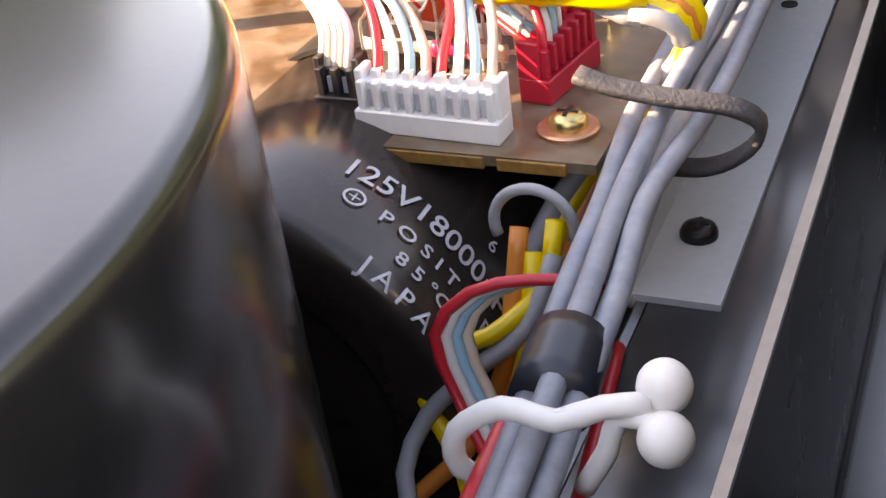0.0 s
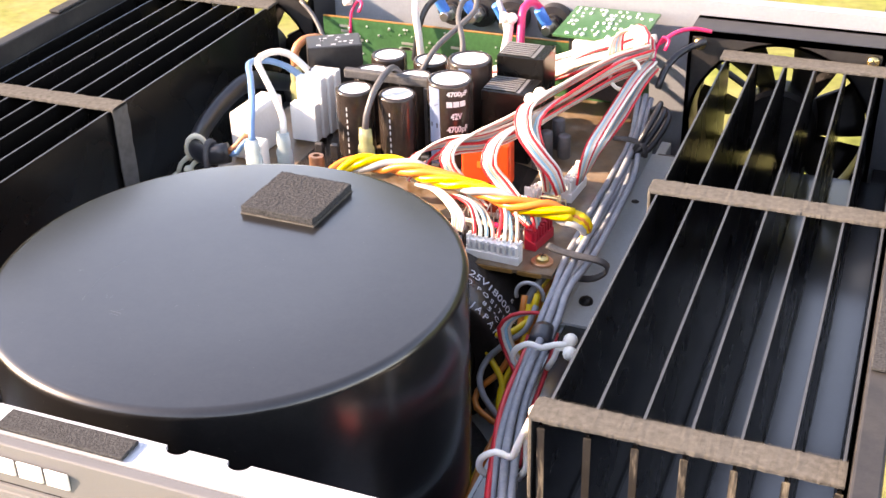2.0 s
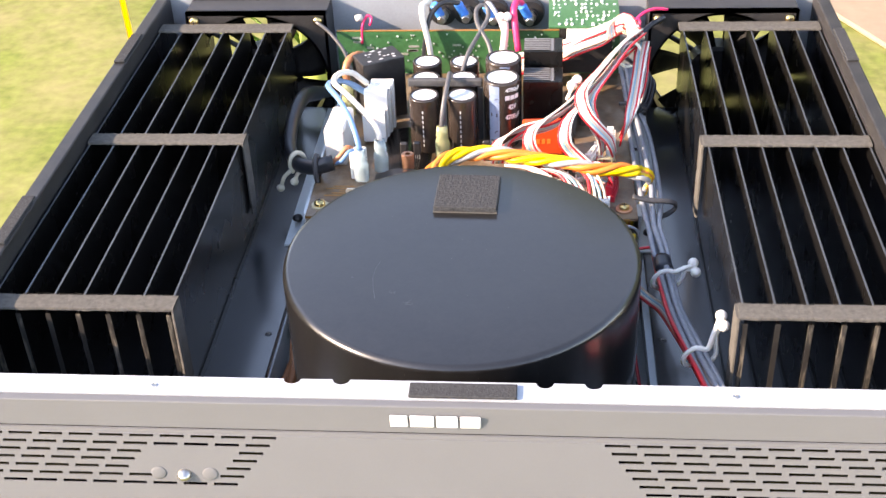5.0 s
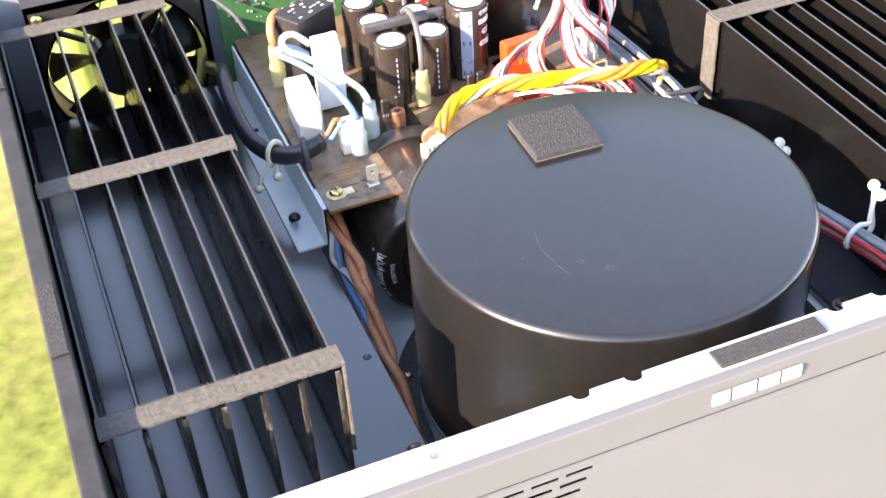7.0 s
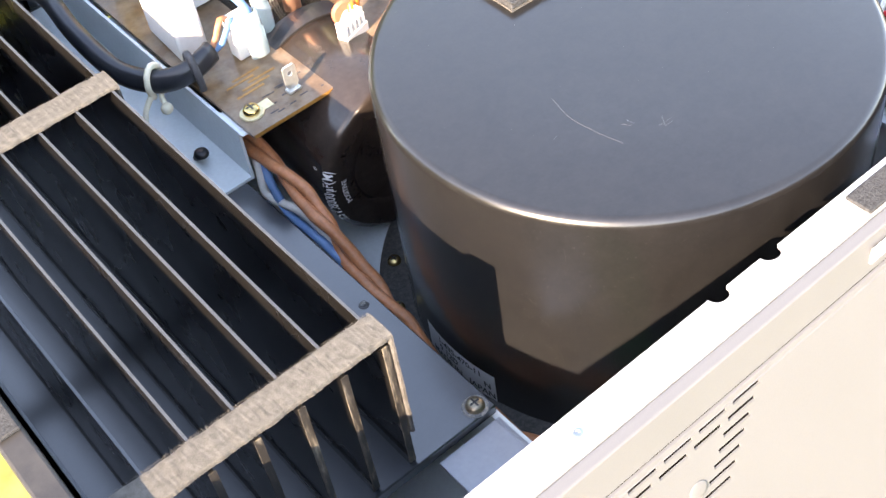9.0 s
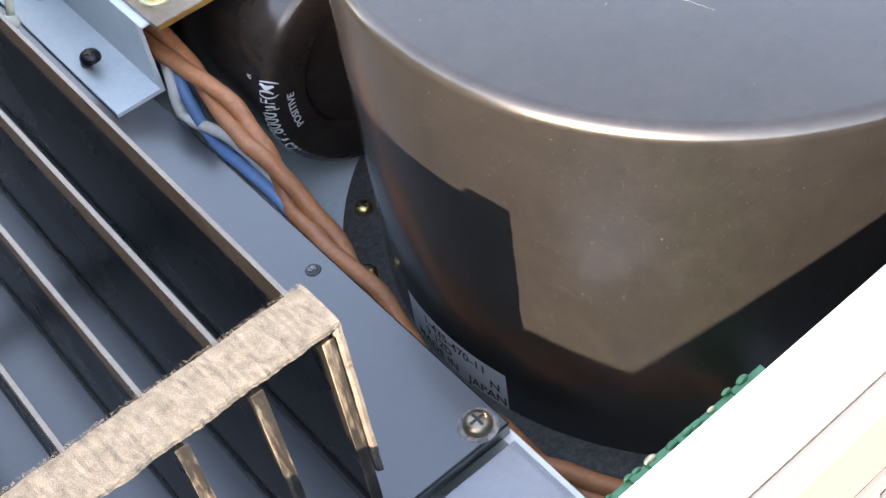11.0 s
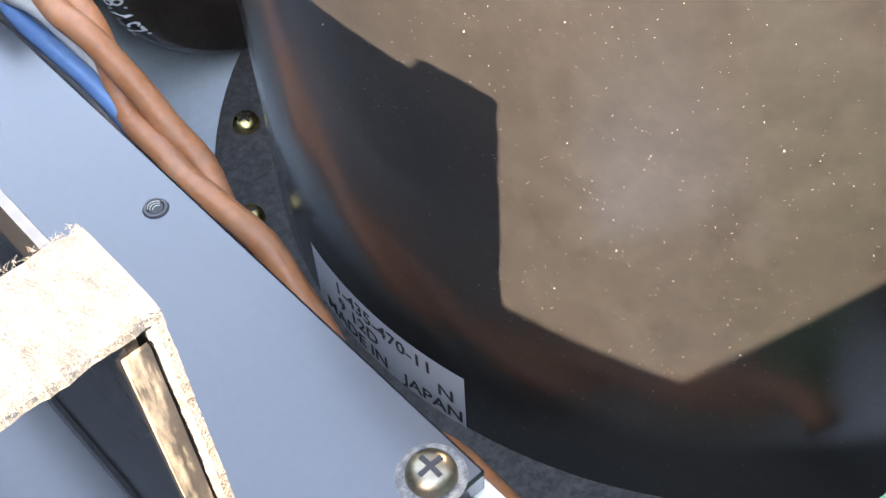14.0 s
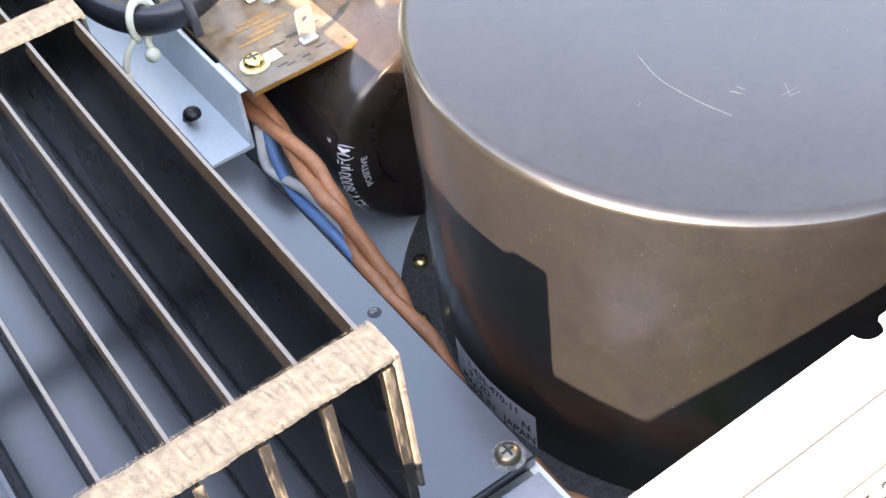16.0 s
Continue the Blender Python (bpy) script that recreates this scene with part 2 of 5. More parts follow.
def rod(p, q, r, seg=16, bev=0.0, bm=None):
    """A cylinder from p to q with softened ends."""
    p, q = Vector(p), Vector(q)
    h = (q - p).length
    m = Matrix.Translation(p) @ (q - p).to_track_quat("Z", "Y").to_matrix().to_4x4()
    pr = [(0, 0), (r - bev, 0), (r, bev), (r, h - bev), (r - bev, h), (0, h)] if bev else [(0, 0), (r, 0), (r, h), (0, h)]
    return lathe(pr, seg, bm, m)


def spline(pts, step=0.003):
    """Catmull-Rom through the points, resampled."""
    p = [Vector(a) for a in pts]
    p = [p[0] * 2 - p[1], *p, p[-1] * 2 - p[-2]]
    out = []
    for a, b, c, d in zip(p, p[1:], p[2:], p[3:]):
        n = max(2, int((c - b).length / step))
        for k in range(n):
            t = k / n
            out.append(0.5 * (2 * b + (c - a) * t + (2 * a - 5 * b + 4 * c - d) * t * t + (3 * b - a - 3 * c + d) * t ** 3))
    out.append(p[-2])
    return out


def frames(path, up=None):
    """Tangent, side and normal along a path, carried along without twist, or held to an up vector."""
    out = []
    n = Vector(up) if up else None
    for k, c in enumerate(path):
        t = (path[min(k + 1, len(path) - 1)] - path[max(k - 1, 0)]).normalized()
        if n is None:
            n = t.orthogonal()
        s = t.cross(n)
        if s.length < 1e-6:
            s = t.orthogonal()
        s.normalize()
        n = s.cross(t).normalized()
        out.append((t, s, n))
        if up:
            n = Vector(up)
    return out


def sweep(path, r, seg=8, bm=None, caps=True):
    """A round tube along a path of vectors; r is a radius or a function of 0..1."""
    b = bmesh.new()
    fr = frames(path)
    rings = []
    for k, (c, (t, s, n)) in enumerate(zip(path, fr)):
        rr = r(k / (len(path) - 1)) if callable(r) else r
        rings.append([b.verts.new(c + (s * math.cos(2 * math.pi * a / seg) + n * math.sin(2 * math.pi * a / seg)) * rr) for a in range(seg)])
    for lo, hi in zip(rings, rings[1:]):
        for a in range(seg):
            j = (a + 1) % seg
            b.faces.new((lo[a], lo[j], hi[j], hi[a]))
    if caps:
        b.faces.new(rings[0][::-1])
        b.faces.new(rings[-1])
    bmesh.ops.recalc_face_normals(b, faces=b.faces)
    return join(bm, b)


def wire(name, pts, r, mat, parent=None, label="", seg=8, step=0.003):
    return part(name, sweep(spline(pts, step), r, seg), mat, parent, label, smooth=True)


def blend_path(pts, vecs, step=0.003):
    """A spline through pts and the side vectors that go with it."""
    path = spline(pts, step)
    segs = []
    p = [Vector(a) for a in pts]
    for k in range(len(p) - 1):
        n = max(2, int((p[k + 1] - p[k]).length / step))
        for j in range(n):
            segs.append(Vector(vecs[k]).lerp(Vector(vecs[k + 1]), j / n).normalized())
    segs.append(Vector(vecs[-1]).normalized())
    return path, segs


RIBBON = ("red_wire", "white_wire", "blue_wire", "cream_wire", "white_wire", "red_wire", "white_wire")


def ribbon(label, pts, vecs, colours=RIBBON, pitch=0.00112, r=0.0006):
    """A flat cable: parallel round conductors side by side; vecs: the direction across at each point."""
    ob = thing("ribbon_cable", pts[-1], label, "cable", "ribbon cables")
    path, side = blend_path(pts, vecs)
    n = len(colours)
    for k, c in enumerate(colours):
        off = (k - (n - 1) / 2) * pitch
        rail = [p + s * off for p, s in zip(path, side)]
        part("wire", sweep(rail, r, 6), c, ob, smooth=True)
    return ob


def twisted(name, label, pts, colours, radius, r, turn, category="cable", phase=0.0, step=0.0025, seg=8):
    ob = thing(name, pts[0], label, category)
    path = spline(pts, step)
    fr = frames(path)
    dist = [0.0]
    for a, b in zip(path, path[1:]):
        dist.append(dist[-1] + (b - a).length)
    for k, c in enumerate(colours):
        rail = []
        for p, (t, s, n), d in zip(path, fr, dist):
            a = 2 * math.pi * (d / turn + k / len(colours)) + phase
            rail.append(p + (s * math.cos(a) + n * math.sin(a)) * radius * (1 + 0.22 * math.sin(d * 190 + 2.1 * k) + 0.12 * math.sin(d * 410 + k)))
        part("wire", sweep(rail, r, seg), c, ob, smooth=True)
    return ob


def screw(parent, at, r, mat, axis=(0, 0, 1), washer=None, name="screw"):
    """A pan head with a raised black cross for its recess's shade, on an optional washer."""
    m = Matrix.Translation(at) @ Vector(axis).to_track_quat("Z", "Y").to_matrix().to_4x4()
    h = 0.0
    sc = None
    if washer:
        part("washer", lathe([(0, 0), (washer[0], 0), (washer[0], 0.0006), (washer[0] - 0.0003, 0.0009), (0, 0.0009)], 32, m=m), washer[1], parent, smooth=False)
        h = 0.0009
    sc = lathe([(r, h), (r, h + r * 0.3), (r * 0.85, h + r * 0.6), (r * 0.5, h + r * 0.75), (0, h + r * 0.8)], 24, m=m)
    ob = part(name, sc, mat, parent, smooth=True)
    cross = box(-r * 0.55, r * 0.55, -r * 0.1, r * 0.1, h + r * 0.5, h + r * 0.815)
    cross = box(-r * 0.1, r * 0.1, -r * 0.55, r * 0.55, h + r * 0.5, h + r * 0.82, bm=cross)
    part("dark_cross", turned(cross, m), "black_plastic", ob)
    return ob


def text_bm(words, size, bold=0.0, align="CENTER"):
    """Letters in the xy plane as thin solids."""
    cu = bpy.data.curves.new("text", "FONT")
    cu.body, cu.size, cu.align_x, cu.align_y = words, size, align, "CENTER"
    cu.offset, cu.extrude, cu.resolution_u = bold, 0.00002, 3
    ob = bpy.data.objects.new("text", cu)
    scene.collection.objects.link(ob)
    dg = bpy.context.evaluated_depsgraph_get()
    me = bpy.data.meshes.new_from_object(ob.evaluated_get(dg))
    b = bmesh.new()
    b.from_mesh(me)
    bpy.data.objects.remove(ob)
    bpy.data.curves.remove(cu)
    bpy.data.meshes.remove(me)
    return b


def bend(b, fn):
    for v in b.verts:
        v.co = fn(v.co)
    return b


def white_tie(label, loop, tail, balls, mat="tie_white", r=0.0011, ball=0.0025):
    ob = thing("cable_tie", loop[0], label, "cable tie", "ball-ended cable ties")
    part("loop", sweep(spline(loop, 0.0015), r, 10), mat, ob, smooth=True)
    for pts, c in zip(tail, balls):
        t = part("tail", sweep(spline(pts, 0.0015), r * 0.95, 10), mat, ob, smooth=True)
        b = bmesh.new()
        bmesh.ops.create_uvsphere(b, u_segments=20, v_segments=14, radius=ball)
        bmesh.ops.translate(b, verts=b.verts, vec=c)
        part("ball", b, mat, t, smooth=True)
    return ob


# ---- ground, path and plant ----
GROUND = -0.82
g = bmesh.new()
bmesh.ops.create_grid(g, x_segments=2, y_segments=2, size=60)
bmesh.ops.translate(g, verts=g.verts, vec=(0, 0, GROUND))
tagged(part("ground", g, "grass"), "sunlit lawn of short yellow-green grass", "lawn", kind="structure")
tagged(part("pavement", turned(box(0, 0.6, -0.9, 6, 0, 0.012, 0.004), pose(0.6, 2.4, GROUND, 0, 0, 24)), "pale_path"),
       "pale concrete garden path through the lawn", "path", kind="structure")


# Unseen trees added to darken the can's reflections; height by bearing serves that.
rng = random.Random(19)
row = bmesh.new()
for k in range(170):
    deg = rng.uniform(-18, 66) if k > 99 else rng.uniform(-82, -40) if k % 2 else rng.uniform(-80, 62)
    a = radians(deg)
    d, r = rng.uniform(13, 16), rng.uniform(1.2, 2.0)
    top = 6.3 if deg < -40 else 3.4 if deg < -18 else 6.6
    b = bmesh.new()
    bmesh.ops.create_icosphere(b, subdivisions=3, radius=r)
    for v in b.verts:
        v.co *= 1 + rng.uniform(-0.16, 0.16)
    bmesh.ops.translate(b, verts=b.verts, vec=(d * math.sin(a), d * math.cos(a), GROUND + top * rng.uniform(0.1, 1.0)))
    row = join(row, b)
tagged(part("backdrop", row, "far_trees"), "unseen row of dark trees added to darken reflections on the can", "trees", kind="structure")


def leaf_blade(base, way, length, width, droop, mat, parent, name="leaf", fold=0.25):
    """A long strap leaf that arches over and narrows to a tip."""
    b = bmesh.new()
    way = Vector(way).normalized()
    side = way.cross(Vector((0, 0, 1))).normalized()
    rows = []
    n = 14
    for k in range(n + 1):
        t = k / n
        c = Vector(base) + way * length * t + Vector((0, 0, -droop * length * t * t))
        w = width * (0.55 + 1.1 * t) * (1 - t) ** 0.6 if t < 1 else 0
        up = Vector((0, 0, 1))
        rows.append([b.verts.new(c - side * w / 2 + up * w * fold), b.verts.new(c), b.verts.new(c + side * w / 2 + up * w * fold)])
    for lo, hi in zip(rows, rows[1:]):
        for j in range(2):
            b.faces.new((lo[j], lo[j + 1], hi[j + 1], hi[j]))
    bmesh.ops.solidify(b, geom=b.faces[:], thickness=0.0008)
    return part(name, b, mat, parent, smooth=True)


PX, PY = -0.165, 0.635
plant = thing("palm_plant", (PX, PY, GROUND), "young palm plant with strap leaves growing in the lawn", "plant")
part("trunk", sweep(spline([(PX - 0.01, PY, GROUND), (PX - 0.006, PY, -0.5), (PX, PY, -0.3), (PX, PY, -0.06)], 0.02), lambda t: 0.024 - 0.012 * t, 12), "trunk", plant, smooth=True)
rng = random.Random(5)
for k in range(22):
    a = 2 * math.pi * (k * 0.382) + rng.uniform(-0.3, 0.3)
    leaf_blade((PX, PY, rng.uniform(-0.2, -0.06)), (math.cos(a), 0.6 * math.sin(a) + 0.2, rng.uniform(0.7, 1.9)), rng.uniform(0.24, 0.36), rng.uniform(0.012, 0.02), rng.uniform(0.1, 0.45), "leaf", plant)
leaf_blade((-0.335, 0.67, -0.5), (-0.03, 0.0, 1.0), 0.75, 0.02, 0.03, "yellow_leaf", plant, "yellow_leaf")
leaf_blade((PX, PY, -0.12), (0.9, 0.3, 0.75), 0.3, 0.012, 0.2, "yellow_leaf", plant, "yellow_leaf")

# ---- table under the amplifier ----
table = thing("garden_table", (0, 0.2, GROUND), "plain dark table under the amplifier", "table")
part("tabletop", box(-0.19, 0.19, 0.03, 0.37, -0.165, -0.14, 0.002), "side", table)
for sx in (-1, 1):
    for sy in (0.05, 0.35):
        part("leg", box(sx * 0.17 - 0.015, sx * 0.17 + 0.015, sy - 0.015, sy + 0.015, GROUND, -0.165), "side", table)

# ---- amplifier case ----
FLOOR = -0.1095
BASE = -0.0685  # top of the heat sinks' base plates
PZ = -0.0365  # the main board's top as drawn, before it is shifted to fit the view
case = thing("amplifier_case", (0, 0.2, -0.14), "open amplifier case with grey front panel and black sides", "amplifier")
part("floor_plate", box(-0.209, 0.209, -0.0018, 0.392, FLOOR - 0.003, FLOOR), "zinc", case, "zinc plated steel floor")
for sx in (-1, 1):
    for sy in (0.06, 0.34):
        part("foot", rod((sx * 0.16, sy, -0.14), (sx * 0.16, sy, FLOOR - 0.003), 0.018, 24, 0.002), "black", case)

# front panel: a short upper band, and a lower field with through slots that leans outwards
def lean(bm):
    """Leans the front panel's parts outwards towards the foot."""
    for v in bm.verts:
        if v.co.z < -0.0186:
            v.co.z = -0.0117 + (v.co.z + 0.0187) * 0.77
            v.co.y += -0.0026 + 0.35 * (v.co.z + 0.0117)
        else:
            v.co.z *= 0.0117 / 0.0187
            v.co.y += 0.0026 * v.co.z / 0.0117
    return bm


fp = part("front_panel", lean(box(-0.235, 0.235, -0.0072, -0.0034, -0.0185, -0.0004, 0.0007, seg=3)), "panel", case, "champagne grey front panel with vent slots")
low = None
ROWS, SLOT_H, PITCH_Z = 7, 0.0017, 0.0041
z = -0.0187
Y0, Y1 = -0.0076, -0.0071
low = box(-0.235, 0.235, Y0, Y1, -0.0215, z, 0.0006, low)
z = -0.0215
for row in range(ROWS):
    zb = z - SLOT_H
    shift = 0.0027 * row
    for sd in (-1, 1):
        xs = 0.0632 + shift
        solid = [(0.0, xs)]
        while xs < 0.2:
            if sd < 0 and 2 <= row <= 5 and 0.082 < xs + 0.0048 < 0.116:
                solid[-1] = (solid[-1][0], xs + 0.0122)
            else:
                solid.append((xs + 0.0096, xs + 0.0122))
            xs += 0.0122
        solid.append((xs - 0.0026, 0.235))
        for a, b2 in solid:
            if b2 > a:
                low = box(sd * a, sd * b2, Y0, Y1, zb, z, 0, low)
    zn = zb - (PITCH_Z - SLOT_H) if row < ROWS - 1 else -0.132
    low = box(-0.235, 0.235, Y0, Y1, zn, zb, 0, low)
    z = zn
part("slotted_field", lean(low), "panel", fp)
# Black sheet added to stand for the shade behind the slots.
part("slot_shade_sheet", lean(box(-0.2, 0.2, -0.0042, -0.0036, -0.1, -0.02)), "black", fp)
for x, r in ((-0.1108, 0.0032), (-0.0901, 0.0032)):
    b = bmesh.new()
    bmesh.ops.create_uvsphere(b, u_segments=20, v_segments=12, radius=r)
    bmesh.ops.scale(b, verts=b.verts, vec=(1, 0.15, 1))
    bmesh.ops.translate(b, verts=b.verts, vec=(x, -0.0077, -0.0415))
    part("round_boss", lean(b), "panel", fp, smooth=True)
b = bmesh.new()
bmesh.ops.create_uvsphere(b, u_segments=20, v_segments=12, radius=0.0028)
bmesh.ops.translate(b, verts=b.verts, vec=(-0.1005, -0.0077, -0.042))
part("indicator_lamp", lean(b), "steel", fp, smooth=True)
# badge: plain raised blocks
for k, w in enumerate((0.0068, 0.0092, 0.0082, 0.0078)):
    x = -0.0185 + sum((0.0068, 0.0092, 0.0082, 0.0078)[:k]) + 0.0009 * k
    part("badge_block", box(x, x + w, -0.0096, -0.0086, -0.0088, -0.0032, 0.0004), "badge", fp, "raised silver badge block")

# bright flange along the top of the front, with round notches in its inner edge
fl = bmesh.new()
NOTCH = (-0.0586, -0.0391, 0.0404, 0.0592)
outline = [(-0.2085, 0.0075)]
for nx in NOTCH:
    outline += [(nx + 0.0034 * math.cos(a), 0.0075 - 0.0030 * math.sin(a)) for a in [math.pi * (1 - j / 10) for j in range(11)]]
outline += [(0.2085, 0.0075), (0.2085, -0.0033), (-0.2085, -0.0033)]
vs = [fl.verts.new((x, y, 0.0)) for x, y in outline]
fl.faces.new(vs)
bmesh.ops.recalc_face_normals(fl, faces=fl.faces)
ext = bmesh.ops.extrude_face_region(fl, geom=fl.faces[:])
bmesh.ops.translate(fl, verts=[v for v in ext["geom"] if isinstance(v, bmesh.types.BMVert)], vec=(0, 0, -0.0014))
bmesh.ops.triangulate(fl, faces=[f for f in fl.faces if len(f.verts) > 4])
bmesh.ops.recalc_face_normals(fl, faces=fl.faces)
part("front_flange", fl, "flange", case, "bright zinc flange with small notches")
part("front_wall", box(-0.2085, 0.2085, -0.0031, -0.002, FLOOR - 0.003, -0.0012), "side", case)
# Unseen strips added to keep sun from leaking past the leaning panel.
for sx in (-1, 1):
    part("light_stop", box(sx * 0.2082, sx * 0.2342, -0.0034, -0.0024, -0.131, -0.0006), "black", case)
for x in (-0.1127, 0.1122):
    part("screw_hole", lathe([(0.0, 0.0002), (0.0007, 0.0002), (0.0008, 0.0005), (0.0012, 0.0004), (0.0013, 0.0)], 20, m=Matrix.Translation((x, 0.0018, 0.00005))), "steel", case)
fm = thing("foam_strip", (0.0077, 0, 0), "dark foam strip stuck on the front flange", "foam strip", "foam pads")
part("strip", box(-0.0118, 0.0298, -0.0029, 0.0053, 0.0002, 0.0014, 0.0003), "foam", fm)

# rear panel with a round opening behind each fan
RY0, RY1, RTOP = 0.3935, 0.395, 0.006


def holed(x0, x1, z0, z1, cx, cz, r, y0, y1, seg=48):
    """A plate in the xz plane with a round hole."""
    b = bmesh.new()
    inner, outer = [], []
    for k in range(seg):
        a = 2 * math.pi * k / seg
        c, s = math.cos(a), math.sin(a)
        t = min((x1 - cx) / c if c > 1e-6 else ((x0 - cx) / c if c < -1e-6 else 9), (z1 - cz) / s if s > 1e-6 else ((z0 - cz) / s if s < -1e-6 else 9))
        inner.append((cx + r * c, cz + r * s))
        outer.append((cx + t * c, cz + t * s))
    rings = [[b.verts.new((x, y, zz)) for x, zz in ring] for ring, y in ((inner, y0), (outer, y0), (outer, y1), (inner, y1))]
    for lo, hi in zip(rings, rings[1:] + rings[:1]):
        for k in range(seg):
            j = (k + 1) % seg
            b.faces.new((lo[k], lo[j], hi[j], hi[k]))
    bmesh.ops.recalc_face_normals(b, faces=b.faces)
    return b


FZ, FR = -0.0475, 0.0425
FANX = (-0.147, 0.1505)
rpan = part("rear_panel", box(-0.1, 0.1035, RY0, RY1, FLOOR, RTOP), "rear_zinc", case, "zinc plated rear panel with fan openings")
for x0, x1, zz0, zz1 in ((-0.2165, -0.194, FLOOR, RTOP), (0.1975, 0.2165, FLOOR, RTOP),
                         (-0.194, -0.1, -0.0005, RTOP), (-0.194, -0.1, FLOOR, -0.0945), (0.1035, 0.1975, -0.0005, RTOP), (0.1035, 0.1975, FLOOR, -0.0945)):
    part("rear_section", box(x0, x1, RY0, RY1, zz0, zz1), "rear_zinc", rpan)
for fx in FANX:
    part("fan_opening", holed(fx - 0.047, fx + 0.047, -0.0945, -0.0005, fx, FZ, FR, RY0, RY1), "rear_zinc", rpan)
part("rear_flange", box(-0.2175, 0.2175, 0.3952, 0.4012, RTOP - 0.0012, RTOP + 0.0004, 0.0004), "rear_zinc", rpan)
rf = thing("foam_strip", (0.0, 0.398, RTOP), "thin dark foam strip on the rear flange", "foam strip", "foam pads")
part("strip", box(-0.02, 0.0195, 0.3956, 0.4008, RTOP + 0.0006, RTOP + 0.0016, 0.0003), "foam", rf)
for s in (-1, 1):
    sp = part("side_panel", box(s * 0.2092, s * 0.217, -0.0028, 0.393, -0.128, 0.0, 0.0009, seg=2), "side", case, "black painted side panel")
    part("lower_rail", box(s * 0.1985, s * 0.2092, 0.0, 0.392, FLOOR, BASE - 0.0045), "side", sp)
    part("corner_post", box(s * 0.1915, s * 0.2172, 0.4015, 0.42, -0.13, 0.0072, 0.0015, seg=2), "side", sp)
    for y0, y1 in (((0.104, 0.146), (0.291, 0.3335)) if s > 0 else ((0.098, 0.1395), (0.291, 0.33))):
        f = thing("foam_pad", (s * 0.213, y0, 0), "small rectangular dark foam pad on the side panel", "foam pad", "foam pads")
        part("pad", box(s * 0.2098, s * 0.2165, y0, y1, 0.0003, 0.0017, 0.0004), "foam", f)

# ---- fans ----
def make_fan(fx, name="cooling_fan"):
    fan = thing(name, (fx, 0.38, FZ - 0.046), "black square cooling fan with seven blades", "fan", "rear fans")
    y0, y1 = 0.3675, 0.3925
    fr = holed(fx - 0.046, fx + 0.046, FZ - 0.046, FZ + 0.046, fx, FZ, 0.043, y0, y0 + 0.004)
    fr = join(fr, holed(fx - 0.046, fx + 0.046, FZ - 0.046, FZ + 0.046, fx, FZ, 0.043, y1 - 0.004, y1))
    fr = join(fr, lathe([(0.043, 0), (0.0445, 0), (0.0445, 0.025), (0.043, 0.025), (0.043, 0)], 48, m=Matrix.Translation((fx, y1, FZ)) @ pose(0, 0, 0, 90)))
    for zz in (FZ + 0.044, FZ - 0.046):
        fr = box(fx - 0.046, fx + 0.046, y0, y1, zz, zz + 0.002, 0, fr)
    for xx in (fx - 0.0462, fx + 0.0442):
        fr = box(xx, xx + 0.002, y0, y1, FZ - 0.044, FZ + 0.044, 0, fr)
    part("frame", fr, "black_plastic", fan)
    hub = part("hub", rod((fx, y0 + 0.003, FZ), (fx, y1 - 0.004, FZ), 0.019, 40, 0.002), "black_plastic", fan, smooth=False)
    for k in range(7):
        a0 = 2 * math.pi * k / 7 + 0.2
        b = bmesh.new()
        grid = []
        for i in range(5):
            r = 0.0188 + (0.0415 - 0.0188) * i / 4
            row = []
            for j in range(5):
                t = j / 4
                a = a0 + 0.62 * (t - 0.5) + 0.12 * i / 4
                row.append(b.verts.new((fx + r * math.cos(a), y0 + 0.005 + 0.013 * t, FZ + r * math.sin(a))))
            grid.append(row)
        for i in range(4):
            for j in range(4):
                b.faces.new((grid[i][j], grid[i + 1][j], grid[i + 1][j + 1], grid[i][j + 1]))
        bmesh.ops.solidify(b, geom=b.faces[:], thickness=0.0012)
        part("blade", b, "black_plastic", hub, smooth=True)
    for k in range(3):
        a = 2 * math.pi * k / 3 + 0.5
        part("strut", rod((fx + 0.018 * math.cos(a), y1 - 0.002, FZ + 0.018 * math.sin(a)), (fx + 0.0435 * math.cos(a), y1 - 0.002, FZ + 0.0435 * math.sin(a)), 0.0018, 8), "black_plastic", fan)
    for sx in (-1, 1):
        screw(fan, (fx + sx * 0.0405, y0 - 0.0002, FZ + 0.0405), 0.003, "brass", (0, -1, 0))
    return fan


for fx in FANX:
    make_fan(fx)

# ---- transformer can ----
CX, CY, CR, CT = 0.0022, 0.1005, 0.0812, -0.0035
can = thing("transformer_can", (CX, CY, FLOOR), "large round transformer can in glossy black paint", "transformer")
H = CT - FLOOR
RB = 0.0032
pr = [(CR, 0), (CR, H - RB)] + [(CR - RB + RB * math.cos(a), H - RB + RB * math.sin(a)) for a in [math.pi / 2 * k / 6 for k in range(1, 7)]] + [(0.04, H), (0, H)]
cb = part("can", lathe(pr, 160, m=Matrix.Translation((CX, CY, FLOOR))), "can", can, smooth=True)
fg = part("mounting_flange", lathe([(CR, 0), (CR, 0.003), (CR + 0.0113, 0.003), (CR + 0.0118, 0.0025), (CR + 0.0118, 0)], 96, m=Matrix.Translation((CX, CY, FLOOR + 0.0002))), "flange_dust", can, "dusty black mounting flange")
for a in (137.5, 153, 30, 60):
    screw(fg, (CX + (CR + 0.0062) * math.cos(radians(a)), CY + (CR + 0.0062) * math.sin(radians(a)), FLOOR + 0.0032), 0.0026, "brass")
